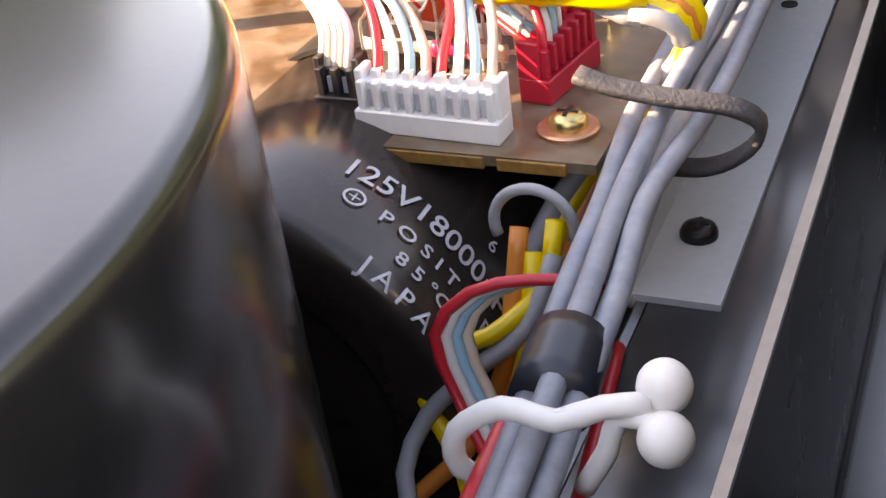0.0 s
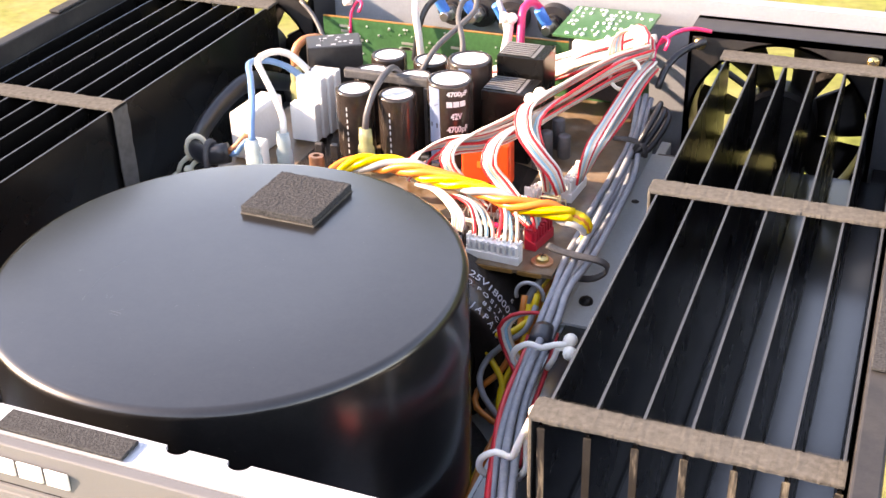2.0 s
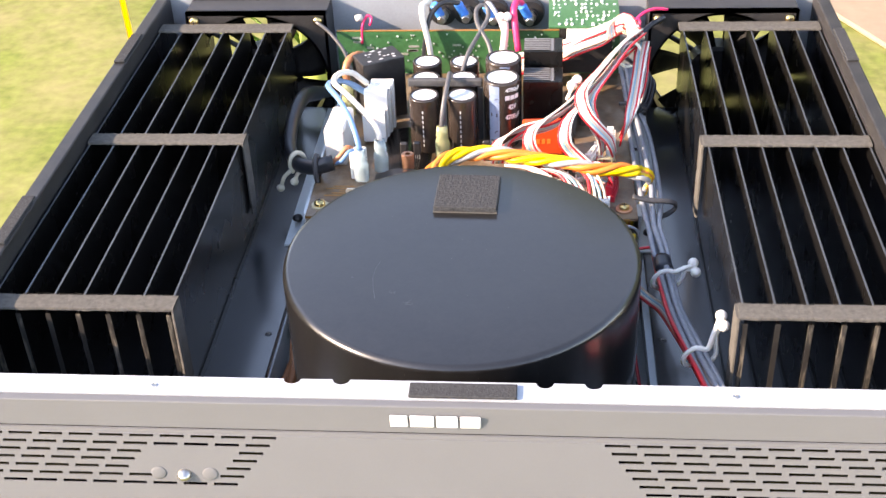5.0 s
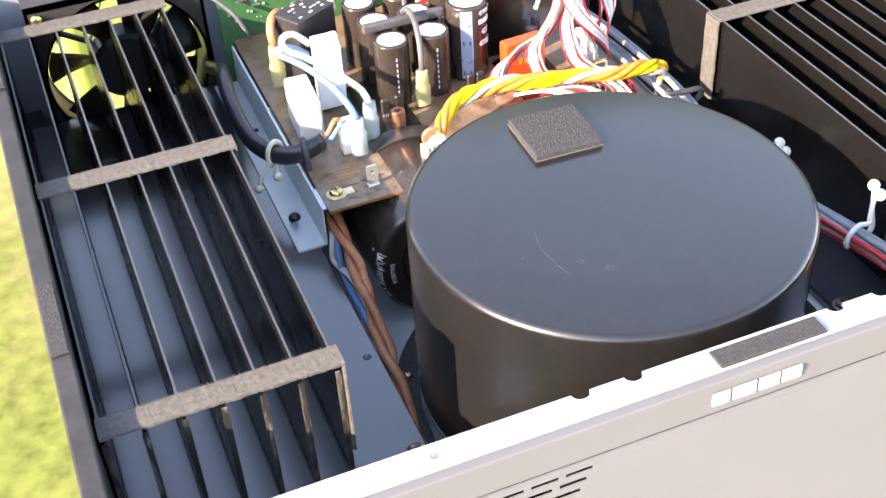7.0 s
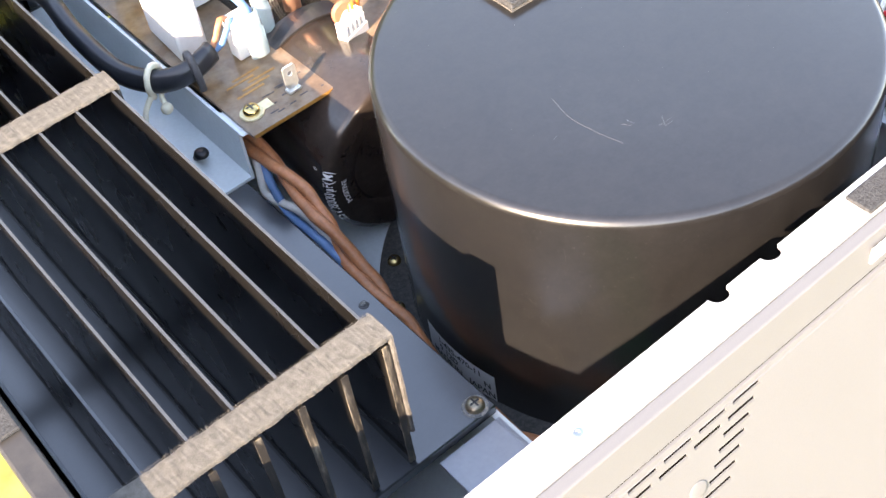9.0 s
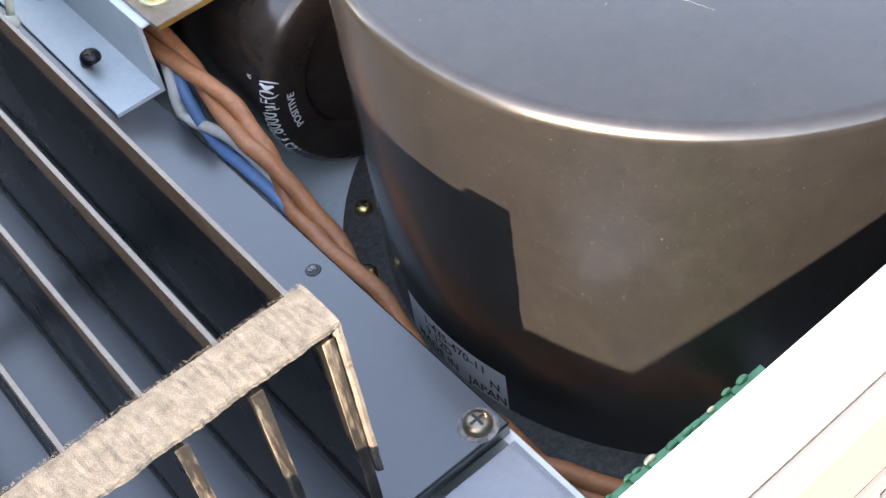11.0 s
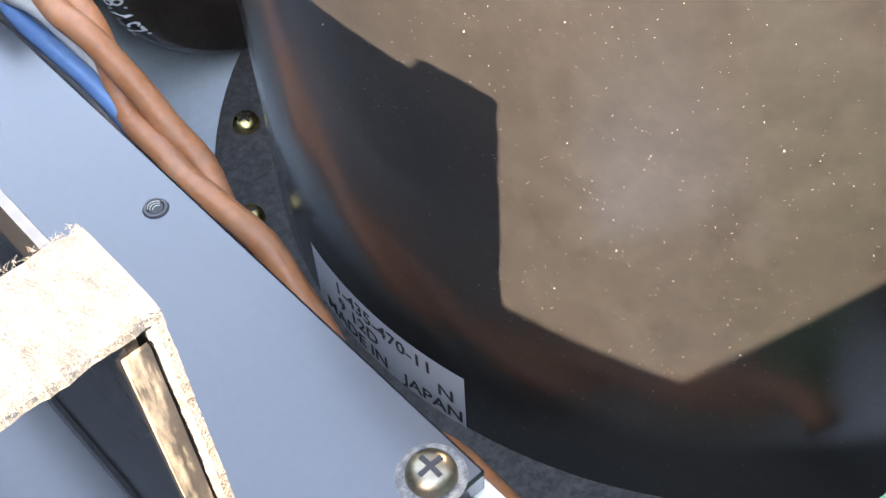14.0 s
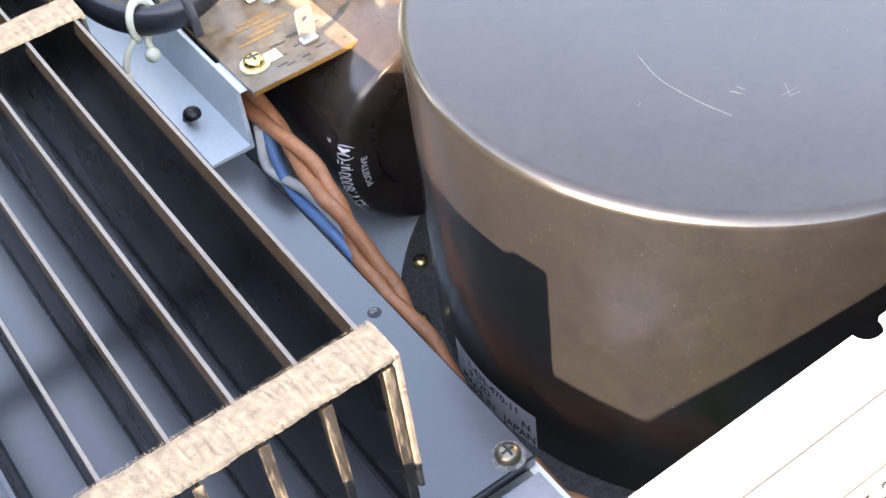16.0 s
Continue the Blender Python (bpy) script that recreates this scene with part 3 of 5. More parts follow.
for pts in ([(-0.035, 0.0915, 0), (-0.0372, 0.082, 0), (-0.0365, 0.072, 0), (-0.0345, 0.0625, 0)], [(-0.029, 0.0685, 0), (-0.0275, 0.066, 0)], [(-0.0268, 0.0685, 0), (-0.0262, 0.0662, 0)],
            [(-0.022, 0.0602, 0), (-0.0175, 0.0598, 0)], [(-0.021, 0.0585, 0), (-0.0185, 0.0625, 0)], [(-0.0205, 0.0588, 0), (-0.0180, 0.0585, 0)], [(-0.047, 0.078, 0), (-0.0455, 0.0785, 0)]):
    part("scratch", sweep([Vector((x + 0.0014, y + 0.0029, CT + 0.00001)) for x, y, _ in spline(pts, 0.002)], 0.00003, 5), "print_faint", cb)
rng = random.Random(41)
sb0 = bmesh.new()
for k in range(5200):
    if k < 130:
        rr, a = CR * 0.95 * math.sqrt(rng.random()), rng.uniform(0, 6.28)
        at = Vector((CX + rr * math.cos(a), CY + rr * math.sin(a), CT))
    else:
        a = radians(rng.uniform(165, 300))
        at = Vector((CX + CR * math.cos(a), CY + CR * math.sin(a), -0.106 + 0.097 * rng.random() ** 1.25))
    r = rng.choice((0.00002, 0.000025, 0.00003, 0.00004, 0.00005, 0.00006)) * (2.0 if rng.random() < 0.03 else 1.0)
    tip = [sb0.verts.new(at + Vector(d) * r * rng.uniform(0.7, 1.3)) for d in ((1, 0, 0), (0, 1, 0), (-1, 0, 0), (0, -1, 0), (0, 0, 1), (0, 0, -1))]
    for j in range(4):
        sb0.faces.new((tip[j], tip[(j + 1) % 4], tip[4]))
        sb0.faces.new((tip[(j + 1) % 4], tip[j], tip[5]))
tagged(part("dust_specks", sb0, "speck", cb), "pale dust specks", kind="stuff")

# paper label at the foot of the can
LA0, LA1 = radians(167.2), radians(192.6)
LZ0, LZ1 = -0.1068, -0.0922  # its foot and top at the higher end


def on_can(u, v, lift):
    a = LA0 + (LA1 - LA0) * u
    return Vector((CX + (CR + lift) * math.cos(a), CY + (CR + lift) * math.sin(a), LZ1 + (LZ0 - LZ1) * v))


b = bmesh.new()
grid = [[b.verts.new(on_can(i / 16, j, 0.00015)) for j in (0, 1)] for i in range(17)]
for lo, hi in zip(grid, grid[1:]):
    b.faces.new((lo[0], lo[1], hi[1], hi[0]))
bmesh.ops.recalc_face_normals(b, faces=b.faces)
lab = part("label", b, "label_paper", can, "white paper label with black print")
LW, LH = (LA1 - LA0) * CR, LZ1 - LZ0
for words, uc, vc, size in (("1-435-470-11", 0.52, 0.22, 0.0042), ("9 12D", 0.36, 0.5, 0.0042), ("N", 0.9, 0.5, 0.0042), ("MADE IN   JAPAN", 0.54, 0.8, 0.0042)):
    t = text_bm(words, size, 0.00006)
    bend(t, lambda co: on_can(uc + co.x / LW, vc - co.y / LH, 0.00025 + co.z))
    part("print", t, "ink", lab)

pad = thing("foam_pad", (0.0024, 0.1494, CT), "square black foam pad stuck on the can top", "foam pad", "foam pads")
padm = pose(0.0024, 0.1494, CT, 0, 0, -2.0)
part("backing", turned(box(-0.0153, 0.0153, -0.0153, 0.0153, 0.0001, 0.0006), padm), "felt_dark", pad, "grey adhesive backing")
pb = box(-0.0151, 0.0151, -0.0151, 0.0151, 0.0007, 0.0034, 0.0004, seg=2)
bmesh.ops.subdivide_edges(pb, edges=[e for e in pb.edges if e.calc_length() > 0.02], cuts=44, use_grid_fill=True)
rng = random.Random(17)
for v in pb.verts:
    if v.co.z > 0.003:
        v.co.z += rng.uniform(-0.00018, 0.00012)
part("foam", turned(pb, padm), "foam", pad)

# ---- heat sinks ----


def felt(x0, x1, y0, y1, z0, z1, seed):
    """A felt strip with a soft crown and uneven edges."""
    r = random.Random(seed)
    b = bmesh.new()
    n = int(abs(x1 - x0) / 0.0007)
    rows = []
    a = c = h = 0.0
    across = ((0.0, 0.0), (0.012, 0.5), (0.05, 0.86), (0.15, 0.97), (0.3, 1.0), (0.5, 1.05), (0.7, 1.0), (0.85, 0.97), (0.95, 0.86), (0.988, 0.5), (1.0, 0.0))
    for k in range(n + 1):
        x = x0 + (x1 - x0) * k / n
        a, c, h = 0.75 * a + r.gauss(0, 0.00009), 0.75 * c + r.gauss(0, 0.00009), 0.85 * h + r.gauss(0, 0.000025)
        lo, hi = y0 + a, y1 + c
        rows.append([b.verts.new((x, lo + (hi - lo) * u, z0 + (z1 - z0 + h) * w + (r.gauss(0, 0.00002) if w > 0.4 else 0))) for u, w in across])
    m = len(across)
    for lo, hi in zip(rows, rows[1:]):
        for j in range(m):
            i = (j + 1) % m
            b.faces.new((lo[j], lo[i], hi[i], hi[j]))
    b.faces.new(rows[0])
    b.faces.new(rows[-1][::-1])
    bmesh.ops.recalc_face_normals(b, faces=b.faces)
    return b


def fuzz(x0, x1, y0, y1, z0, z1, count, seed):
    """Loose fibres that stand out from a felt strip's top and edges."""
    r = random.Random(seed)
    b = bmesh.new()
    for k in range(count):
        x = r.uniform(min(x0, x1), max(x0, x1))
        edge = r.random()
        if edge < 0.3:
            p, out = Vector((x, y0, r.uniform(z0, z1))), Vector((0, -1, 0.3))
        elif edge < 0.6:
            p, out = Vector((x, y1, r.uniform(z0, z1))), Vector((0, 1, 0.3))
        else:
            p, out = Vector((x, r.uniform(y0, y1), z1)), Vector((0, 0, 1))
        out = (out * 0.5 + Vector((r.gauss(0, 0.7), r.gauss(0, 0.5), r.gauss(0, 0.3)))).normalized() * r.uniform(0.0002, 0.0006)
        side = out.orthogonal().normalized() * 0.00002
        mid = p + out * 0.6 + Vector((r.gauss(0, 0.0001), r.gauss(0, 0.0001), 0))
        v = [b.verts.new(q) for q in (p - side, p + side, mid + side, mid - side, p + out)]
        b.faces.new(v[:4])
        b.faces.new((v[3], v[2], v[4]))
    return b


for s in (-1, 1):
    hs = thing("heat_sink", (s * 0.16, 0.2, BASE - 0.004), "black anodised heat sink with tall fins and felt strips", "heat sink", "heat sinks")
    bp = part("base_plate", box(s * 0.0935, s * 0.2085, 0.0605, 0.3665, BASE - 0.004, BASE, 0.0004), "base", hs, "flat black base plate")
    for k in range(7):
        x = s * (0.1248 + 0.01372 * k)
        fin = box(x - 0.0011, x + 0.0011, 0.0625, 0.3665, BASE, BASE + 0.004)
        fin = join(fin, box(x - 0.0005, x + 0.0005, 0.0625, 0.3665, BASE + 0.004, -0.0096))
        f = part("fin", fin, "black", hs)
        # Paler strip on the fin top; its bluish colour copies reflected sky.
        part("pale_edge", box(x - 0.00042, x + 0.00042, 0.0627, 0.3663, -0.0096, -0.0094), "fin_edge", f)
        part("dusty_edge", box(x - 0.0011, x + 0.0011, 0.0621, 0.0625, BASE + 0.001, -0.012), "dusty_black", f)
    n = 0
    for y0, y1 in ((0.0615, 0.0722), (0.2095, 0.2205), (0.3545, 0.3665)):
        n += 1
        st = part("felt_strip", felt(s * 0.1222, s * 0.2082, y0, y1, -0.0094, -0.008, n + 7 * s), "felt", hs, "dusty grey felt strip")
        tagged(part("felt_fuzz", fuzz(s * 0.1224, s * 0.208, y0, y1, -0.009, -0.0081, 4200 if n == 1 else 1200, n + 5 * s), "felt", st), "loose grey felt fibres", kind="stuff")
        if n < 3:
            b = felt(0.0, 0.045, y0, y1, 0.0, 0.0013, n + 3)
            turned(b, Matrix.Translation((s * 0.1222, 0, -0.0085)) @ pose(0, 0, 0, 0, 90, 0) @ (Matrix.Identity(4) if s < 0 else Matrix.Scale(-1, 4, (0, 0, 1))))
            if s < 0:
                turned(b, Matrix.Translation((-0.1222, 0, 0)) @ Matrix.Scale(-1, 4, (1, 0, 0)) @ Matrix.Translation((0.1222, 0, 0)))
            bmesh.ops.recalc_face_normals(b, faces=b.faces)
            part("felt_tab", b, "felt_dark" if (s < 0) else "felt", st)
    for y in (0.0645, 0.1215):
        if y < 0.1:
            screw(bp, (s * 0.0985, y, BASE), 0.0031, "bronze")
            part("dust_ring", lathe([(0.0031, 0.0), (0.0031, 0.0003), (0.0039, 0.0003), (0.0043, 0.0)], 28, m=Matrix.Translation((s * 0.0985, y, BASE))), "ring_dust", bp, "ring of pale dust")
        else:
            # Flat black disc with steel arcs stands for a shaded threaded hole.
            th = part("hole_disc", lathe([(0, 0.0003), (0.0011, 0.0003), (0.0013, 0.0)], 24, m=Matrix.Translation((s * 0.0984, y, BASE))), "black_plastic", bp)
            for q in range(3):
                part("thread", sweep([Vector((s * 0.0984 + 0.0011 * math.cos(a) * (1 - 0.2 * q), y - 0.00025 * q + 0.0011 * math.sin(a) * (1 - 0.2 * q), BASE + 0.00032)) for a in [radians(20 + 14 * w) for w in range(11)]], 0.00009, 6), "steel", th, smooth=True)
            part("hole_mark", lathe([(0.0013, 0.0), (0.0013, 0.0004), (0.0017, 0.0003), (0.0019, 0.0)], 24, m=Matrix.Translation((s * 0.0984, y, BASE))), "dark_lead", th)

# lower frame rails under the heat sinks
for s in (-1, 1):
    part("support_rail", box(s * 0.0905 if s > 0 else -0.0928, s * 0.0955, 0.012, 0.39, BASE - 0.0057, BASE - 0.0043), "zinc", case, "zinc plated support rail")
    part("rail_web", box(s * 0.094, s * 0.0955, 0.012, 0.39, FLOOR, BASE - 0.0059), "zinc", case)
    # Lip takes the darker zinc to stand for the shade on it.
    part("rail_lip", box(s * 0.094, s * 0.118, 0.02, 0.059, BASE - 0.0055, BASE - 0.0043), "rear_zinc", case)

# ---- board brackets ----
for s in (-1, 1):
    br = thing("board_bracket", (s * 0.1, 0.28, BASE), "folded zinc bracket that carries the circuit board", "bracket", "board brackets")
    b = bmesh.new()
    pr2 = [(0.0912, PZ - 0.0084), (0.0912, BASE + 0.0013), (0.1045, BASE + 0.0013), (0.1045, BASE + 0.0001), (0.0900, BASE + 0.0001), (0.0900, PZ - 0.0084)]
    f0 = [b.verts.new((s * x, 0.197 if s > 0 else 0.2, zz)) for x, zz in pr2]
    f1 = [b.verts.new((s * x, 0.362, zz)) for x, zz in pr2]
    for k in range(6):
        j = (k + 1) % 6
        b.faces.new((f0[k], f0[j], f1[j], f1[k]))
    b.faces.new(f0)
    b.faces.new(f1[::-1])
    bmesh.ops.recalc_face_normals(b, faces=b.faces)
    for f in b.faces:
        f.smooth = False
    part("angle", b, "zinc", br)
    part("tab", box(s * 0.0745, s * 0.0912, 0.197, 0.214, -0.0457, -0.0448, 0.0003), "zinc", br)
    if s < 0:
        part("stem", rod((-0.1003, 0.2245, BASE + 0.0013), (-0.0998, 0.2195, -0.0625), 0.0015, 16), "black_screw", br)
        screw(br, (-0.0998, 0.2195, -0.0627), 0.0029, "black_screw")
    else:
        screw(br, (0.0974, 0.2145, BASE + 0.0013), 0.003, "black_screw")
    # Flat dark disc laid on the bracket for the shade in a hole.
    part("hole_mark", lathe([(0, 0), (0.0018, 0), (0.0018, 0.0002)], 20, m=Matrix.Translation((s * 0.0955, 0.308, BASE + 0.00135))), "black_screw", br)

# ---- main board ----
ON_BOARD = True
bd = thing("circuit_board", (0, 0.27, -0.038), "dusty brown circuit board with printed tracks", "circuit board")
board = part("board", box(-0.089, 0.089, 0.1828, 0.3645, PZ - 0.0016, PZ), "board", bd)
eb = None
rng = random.Random(3)
part("cut_edge", box(-0.0885, 0.0, 0.1826, 0.1832, PZ - 0.0015, PZ - 0.0002), "edge_brown", board)
x = 0.001
while x < 0.086:
    w = rng.uniform(0.008, 0.022)
    eb = box(x, min(x + w, 0.0885), 0.1826 - rng.uniform(0, 0.0003), 0.1834, PZ - 0.0021, PZ - 0.0003, 0.0001, eb)
    x += w + rng.uniform(0.0004, 0.003)
part("rough_edge", eb, "edge_brown", board, "rough snapped board edge")
screw(bd, (0.0822, 0.192, PZ), 0.0028, "brass", washer=(0.0045, "copper"))
screw(bd, (-0.0825, 0.1935, PZ), 0.0032, "brass", washer=(0.0046, "tinned"))
part("tinned_pad", box(-0.0785, -0.074, 0.1915, 0.1965, PZ, PZ + 0.00025, 0.0001), "tinned", board)
for k in range(26):
    w = rng.uniform(0.001, 0.004)
    x, y = rng.uniform(-0.082, -0.04), rng.uniform(0.186, 0.2)
    part("print", box(x, x + w, y, y + 0.0006, PZ, PZ + 0.00008), "ink", board)
for k in range(5):
    x0 = -0.082 + 0.004 * (k % 3)
    part("track", box(x0, x0 + 0.012, 0.205 + 0.0028 * k, 0.2063 + 0.0028 * k, PZ, PZ + 0.00006), "edge_brown", board)
tabm = thing("terminal_tab", (-0.0644, 0.1925, PZ), "flat tinned blade terminal on the board", "terminal")
part("blade", holed(-0.0672, -0.0618, PZ + 0.0014, PZ + 0.0115, -0.0645, PZ + 0.008, 0.0011, 0.1922, 0.193, 24), "solder", tabm)
part("base", box(-0.0672, -0.0618, 0.191, 0.1942, PZ, PZ + 0.0014, 0.0003), "solder", tabm)

# ---- big lying capacitors ----
ON_BOARD = False
CAPR, CAPZ = 0.0345, -0.0745
SH, FACE = 0.003, 0.0125  # radius of the shoulder, and how far the sleeve reaches over the end face
for s in (-1, 1):
    cx, CAPY = (-0.0395, 0.176) if s < 0 else (0.043, 0.1675)
    c = thing("filter_capacitor", (cx, CAPY, CAPZ), "large black can capacitor lying under the board", "capacitor", "filter capacitors")
    m = Matrix.Translation((cx, CAPY, CAPZ)) @ pose(0, 0, 0, -90)
    shoulder = [(CAPR - SH + SH * math.sin(a), SH * (1 - math.cos(a))) for a in [math.pi / 2 * k / 6 for k in range(7)]]
    sl = part("sleeve", lathe([(CAPR - FACE - 0.0008, 0.0016), (CAPR - FACE, 0.0004), (CAPR - FACE + 0.0008, 0.0001), (CAPR - SH - 0.001, 0.0)] + shoulder + [(CAPR, 0.11), (0, 0.11)], 96, m=m), "sleeve", c, "shiny black shrink sleeve", smooth=True)
    part("end_disc", lathe([(0, 0.0018), (CAPR - FACE, 0.0018), (CAPR - FACE, 0.0012)], 64, m=m), "sleeve", c)
    part("strap", lathe([(CAPR + 0.0002, 0.05), (CAPR + 0.001, 0.05), (CAPR + 0.001, 0.06), (CAPR + 0.0002, 0.06)], 64, m=m), "black_plastic", c)

    def on_cap(along, u, lift, mid):
        """Along the sleeve's round; u runs out over the end face, round the shoulder and back along the side."""
        a = mid - along / CAPR
        arc = SH * math.pi / 2
        if u < 0:
            r, yy = CAPR - SH + u, -lift
        elif u < arc:
            q = u / SH
            r, yy = CAPR - SH + (SH + lift) * math.sin(q), SH - (SH + lift) * math.cos(q)
        else:
            r, yy = CAPR + lift, SH + u - arc
        return Vector((cx + r * math.cos(a), CAPY + yy, CAPZ + r * math.sin(a)))

    rows = ((("6", 0.0245, 0.0034, 30, 1), ("125V18000\u00b5F", 0.0182, 0.0056, 44, 1.0), ("P O S I T I V E", 0.0126, 0.0034, 37, 1.12), ("8 5 \u00b0C", 0.0081, 0.0034, 39, 1.12), ("J A P A N", 0.0034, 0.0036, 38, 1.2)) if s > 0
            else (("6", 0.0095, 0.003, 164, 1), ("125V18000\u00b5F(M)", 0.0026, 0.0054, 185, 0.78), ("POSITIVE", -0.004, 0.003, 183, 1.25)))
    for words, u, size, deg, wide in rows:
        t = text_bm(words, size, 0.00003)
        bend(t, lambda co: on_cap(co.x * wide, u + co.y, 0.00035 + co.z, radians(deg)))
        part("print", t, "print_grey" if s > 0 else "badge", sl)
    if s > 0:
        ring = lathe([(0.0013, 0.0), (0.0015, 0.00002), (0.0017, 0.0)], 24)
        ring = box(-0.0009, 0.0009, -0.0001, 0.0001, 0, 0.00002, 0, ring)
        ring = box(-0.0001, 0.0001, -0.0009, 0.0009, 0, 0.00003, 0, ring)
        part("print", bend(ring, lambda co: on_cap(co.x - 0.0155, 0.0128 + co.y, 0.00035 + co.z, radians(37))), "print_grey", sl)

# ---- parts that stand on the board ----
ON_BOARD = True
def can_capacitor(x, y, r, h, stripe, label, rot=0.0, words=(), mark=True):
    c = thing("capacitor", (x, y, PZ), label, "capacitor", "upright capacitors")
    m = Matrix.Translation((x, y, PZ))
    sl = part("sleeve", lathe([(r * 0.97, 0.0006), (r, 0.0012), (r, h - 0.0012), (r * 0.97, h - 0.0002), (r * 0.82, h), (r * 0.8, h - 0.0006)], 40, m=m), "sleeve", c, smooth=True)
    part("top", lathe([(0, h - 0.0005), (r * 0.81, h - 0.0005), (r * 0.815, h - 0.0009)], 40, m=m), "aluminium", c, "bright aluminium top")
    part("score", turned(box(-r * 0.6, r * 0.6, -0.0002, 0.0002, h - 0.00048, h - 0.0004), m), "steel", c)

    def on_side(u, z, lift):
        a = -math.pi / 2 + rot + u / r
        return Vector((x + (r + lift) * math.cos(a), y + (r + lift) * math.sin(a), PZ + z))

    if stripe:
        w = r * 0.29
        b = bmesh.new()
        g2 = [[b.verts.new(on_side(-w + 2 * w * i / 8 - r * 0.4, zz, 0.00012)) for zz in (0.0015, h - 0.0015)] for i in range(9)]
        for lo, hi in zip(g2, g2[1:]):
            b.faces.new((lo[0], hi[0], hi[1], lo[1]))
        st = part("stripe", b, "cap_stripe", sl, "pale blue polarity stripe")
        for zc in (0.28, 0.75):
            for sd in (-1, 1):
                q = box(-0.0024, 0.0, -0.0002, 0.0002, 0, 0.00005)
                turned(q, pose(sd * 0.0022, 0, 0, 0, 0, sd * 35))
                bend(q, lambda co: on_side(co.x * 1.0 - r * 0.4, h * zc + co.y, 0.0002 + co.z))
                part("chevron", q, "ink", st)
        for zc in (0.12, 0.5):
            q = box(-0.002, 0.002, -0.0009, 0.0009, 0, 0.00004)
            bend(q, lambda co: on_side(co.x - r * 0.4, h * zc + co.y, 0.0002 + co.z))
            part("minus_mark", q, "ink", st)
    for wd, u, zz, size in words:
        t = text_bm(wd, size, 0.00012)
        bend(t, lambda co: on_side(u + co.x, zz + co.y, 0.00015 + co.z))
        part("print", t, "badge", sl)
    if not words and mark:
        for k in range(8):
            q = box(-0.0003, 0.0003, -0.0007, 0.0007, 0, 0.00004)
            bend(q, lambda co: on_side(-r * 0.35 + co.x, 0.005 + 0.0024 * k + co.y, 0.00012 + co.z))
            part("print", q, "print_grey", sl)
    return c


SMALL = "black sleeved upright capacitor with bright metal top"
for x, y in ((-0.0293, 0.2665), (-0.0078, 0.2665), (-0.0303, 0.2885), (-0.0085, 0.2885), (-0.0311, 0.3105), (-0.0088, 0.3105)):
    can_capacitor(x, y, 0.0088, 0.0285, False, SMALL, rot=0.3)
can_capacitor(0.0148, 0.275, 0.0106, 0.0355, True, "tall black capacitor with pale blue stripe", 0.0,
              (("42V", 0.0066, 0.0215, 0.0032), ("4700\u00b5F", 0.0072, 0.0165, 0.0032), ("4700\u00b5F", 0.0072, 0.0315, 0.0032), ("\u25a0\u25a0\u25a0", 0.0066, 0.0265, 0.0034)))
can_capacitor(0.015, 0.3005, 0.0106, 0.0355, True, "tall black capacitor with pale blue stripe", 0.5)
bar = thing("retaining_bar", (-0.018, 0.2795, -0.012), "dark grey plastic bar pressed between the capacitors", "bar")
part("bar", join(box(-0.0395, 0.0037, 0.2765, 0.2803, -0.0085, -0.004, 0.0008, seg=2), box(0.0008, 0.0037, 0.2765, 0.2803, PZ, -0.0085, 0.0004)), "strap", bar)

relay = thing("relay", (-0.061, 0.309, PZ), "black box relay with printed top", "relay")
rm = pose(-0.0605, 0.3095, 0, 0, 0, 30)
rl = part("housing", turned(box(-0.0135, 0.0135, -0.0088, 0.0088, PZ, -0.004, 0.0006, seg=2), rm), "black_plastic", relay)
rng = random.Random(8)
for k in range(14):
    w = rng.uniform(0.001, 0.004)
    x0, y0 = rng.uniform(-0.011, 0.008), -0.0062 + 0.0031 * (k % 5)
    part("print", turned(box(x0, x0 + w, y0, y0 + 0.0012, -0.004, -0.0039), rm), "print_grey", rl)

for k in range(4):
    rs = thing("cement_resistor", (-0.06, 0.2735 + 0.0055 * k, PZ), "white ceramic block resistor standing on edge", "resistor", "cement resistors")
    zt = -0.0205 + (0.0085 if k else 0.0) + 0.0006 * (k % 2)
    part("block", box(-0.0668 + 0.0012 * k, -0.0532 + 0.0012 * k, 0.2712 + 0.0057 * k, 0.2764 + 0.0057 * k, PZ + 0.001, zt, 0.0005, seg=2), "white_cement", rs)
    for dx in (-0.006, 0.006):
        part("lead", rod((-0.06 + dx + 0.0012 * k, 0.2738 + 0.0057 * k, PZ - 0.001), (-0.06 + dx + 0.0012 * k, 0.2738 + 0.0057 * k, PZ + 0.002), 0.0004, 8), "solder", rs)

fc = thing("film_capacitor", (-0.0775, 0.254, PZ), "pale grey box film capacitor", "capacitor")
part("box", turned(box(-0.006, 0.006, -0.0155, 0.0155, PZ, -0.0178, 0.0014, seg=2), pose(-0.0785, 0.2585, 0, 0, 0, -3)), "pale_film", fc, "pale grey plastic box")
wc = thing("connector", (-0.066, 0.232, PZ), "cream blade connector housing on the board", "connector")
part("housing", box(-0.069, -0.06, 0.2255, 0.2335, PZ, PZ + 0.014, 0.0008, seg=2), "white_plastic", wc)


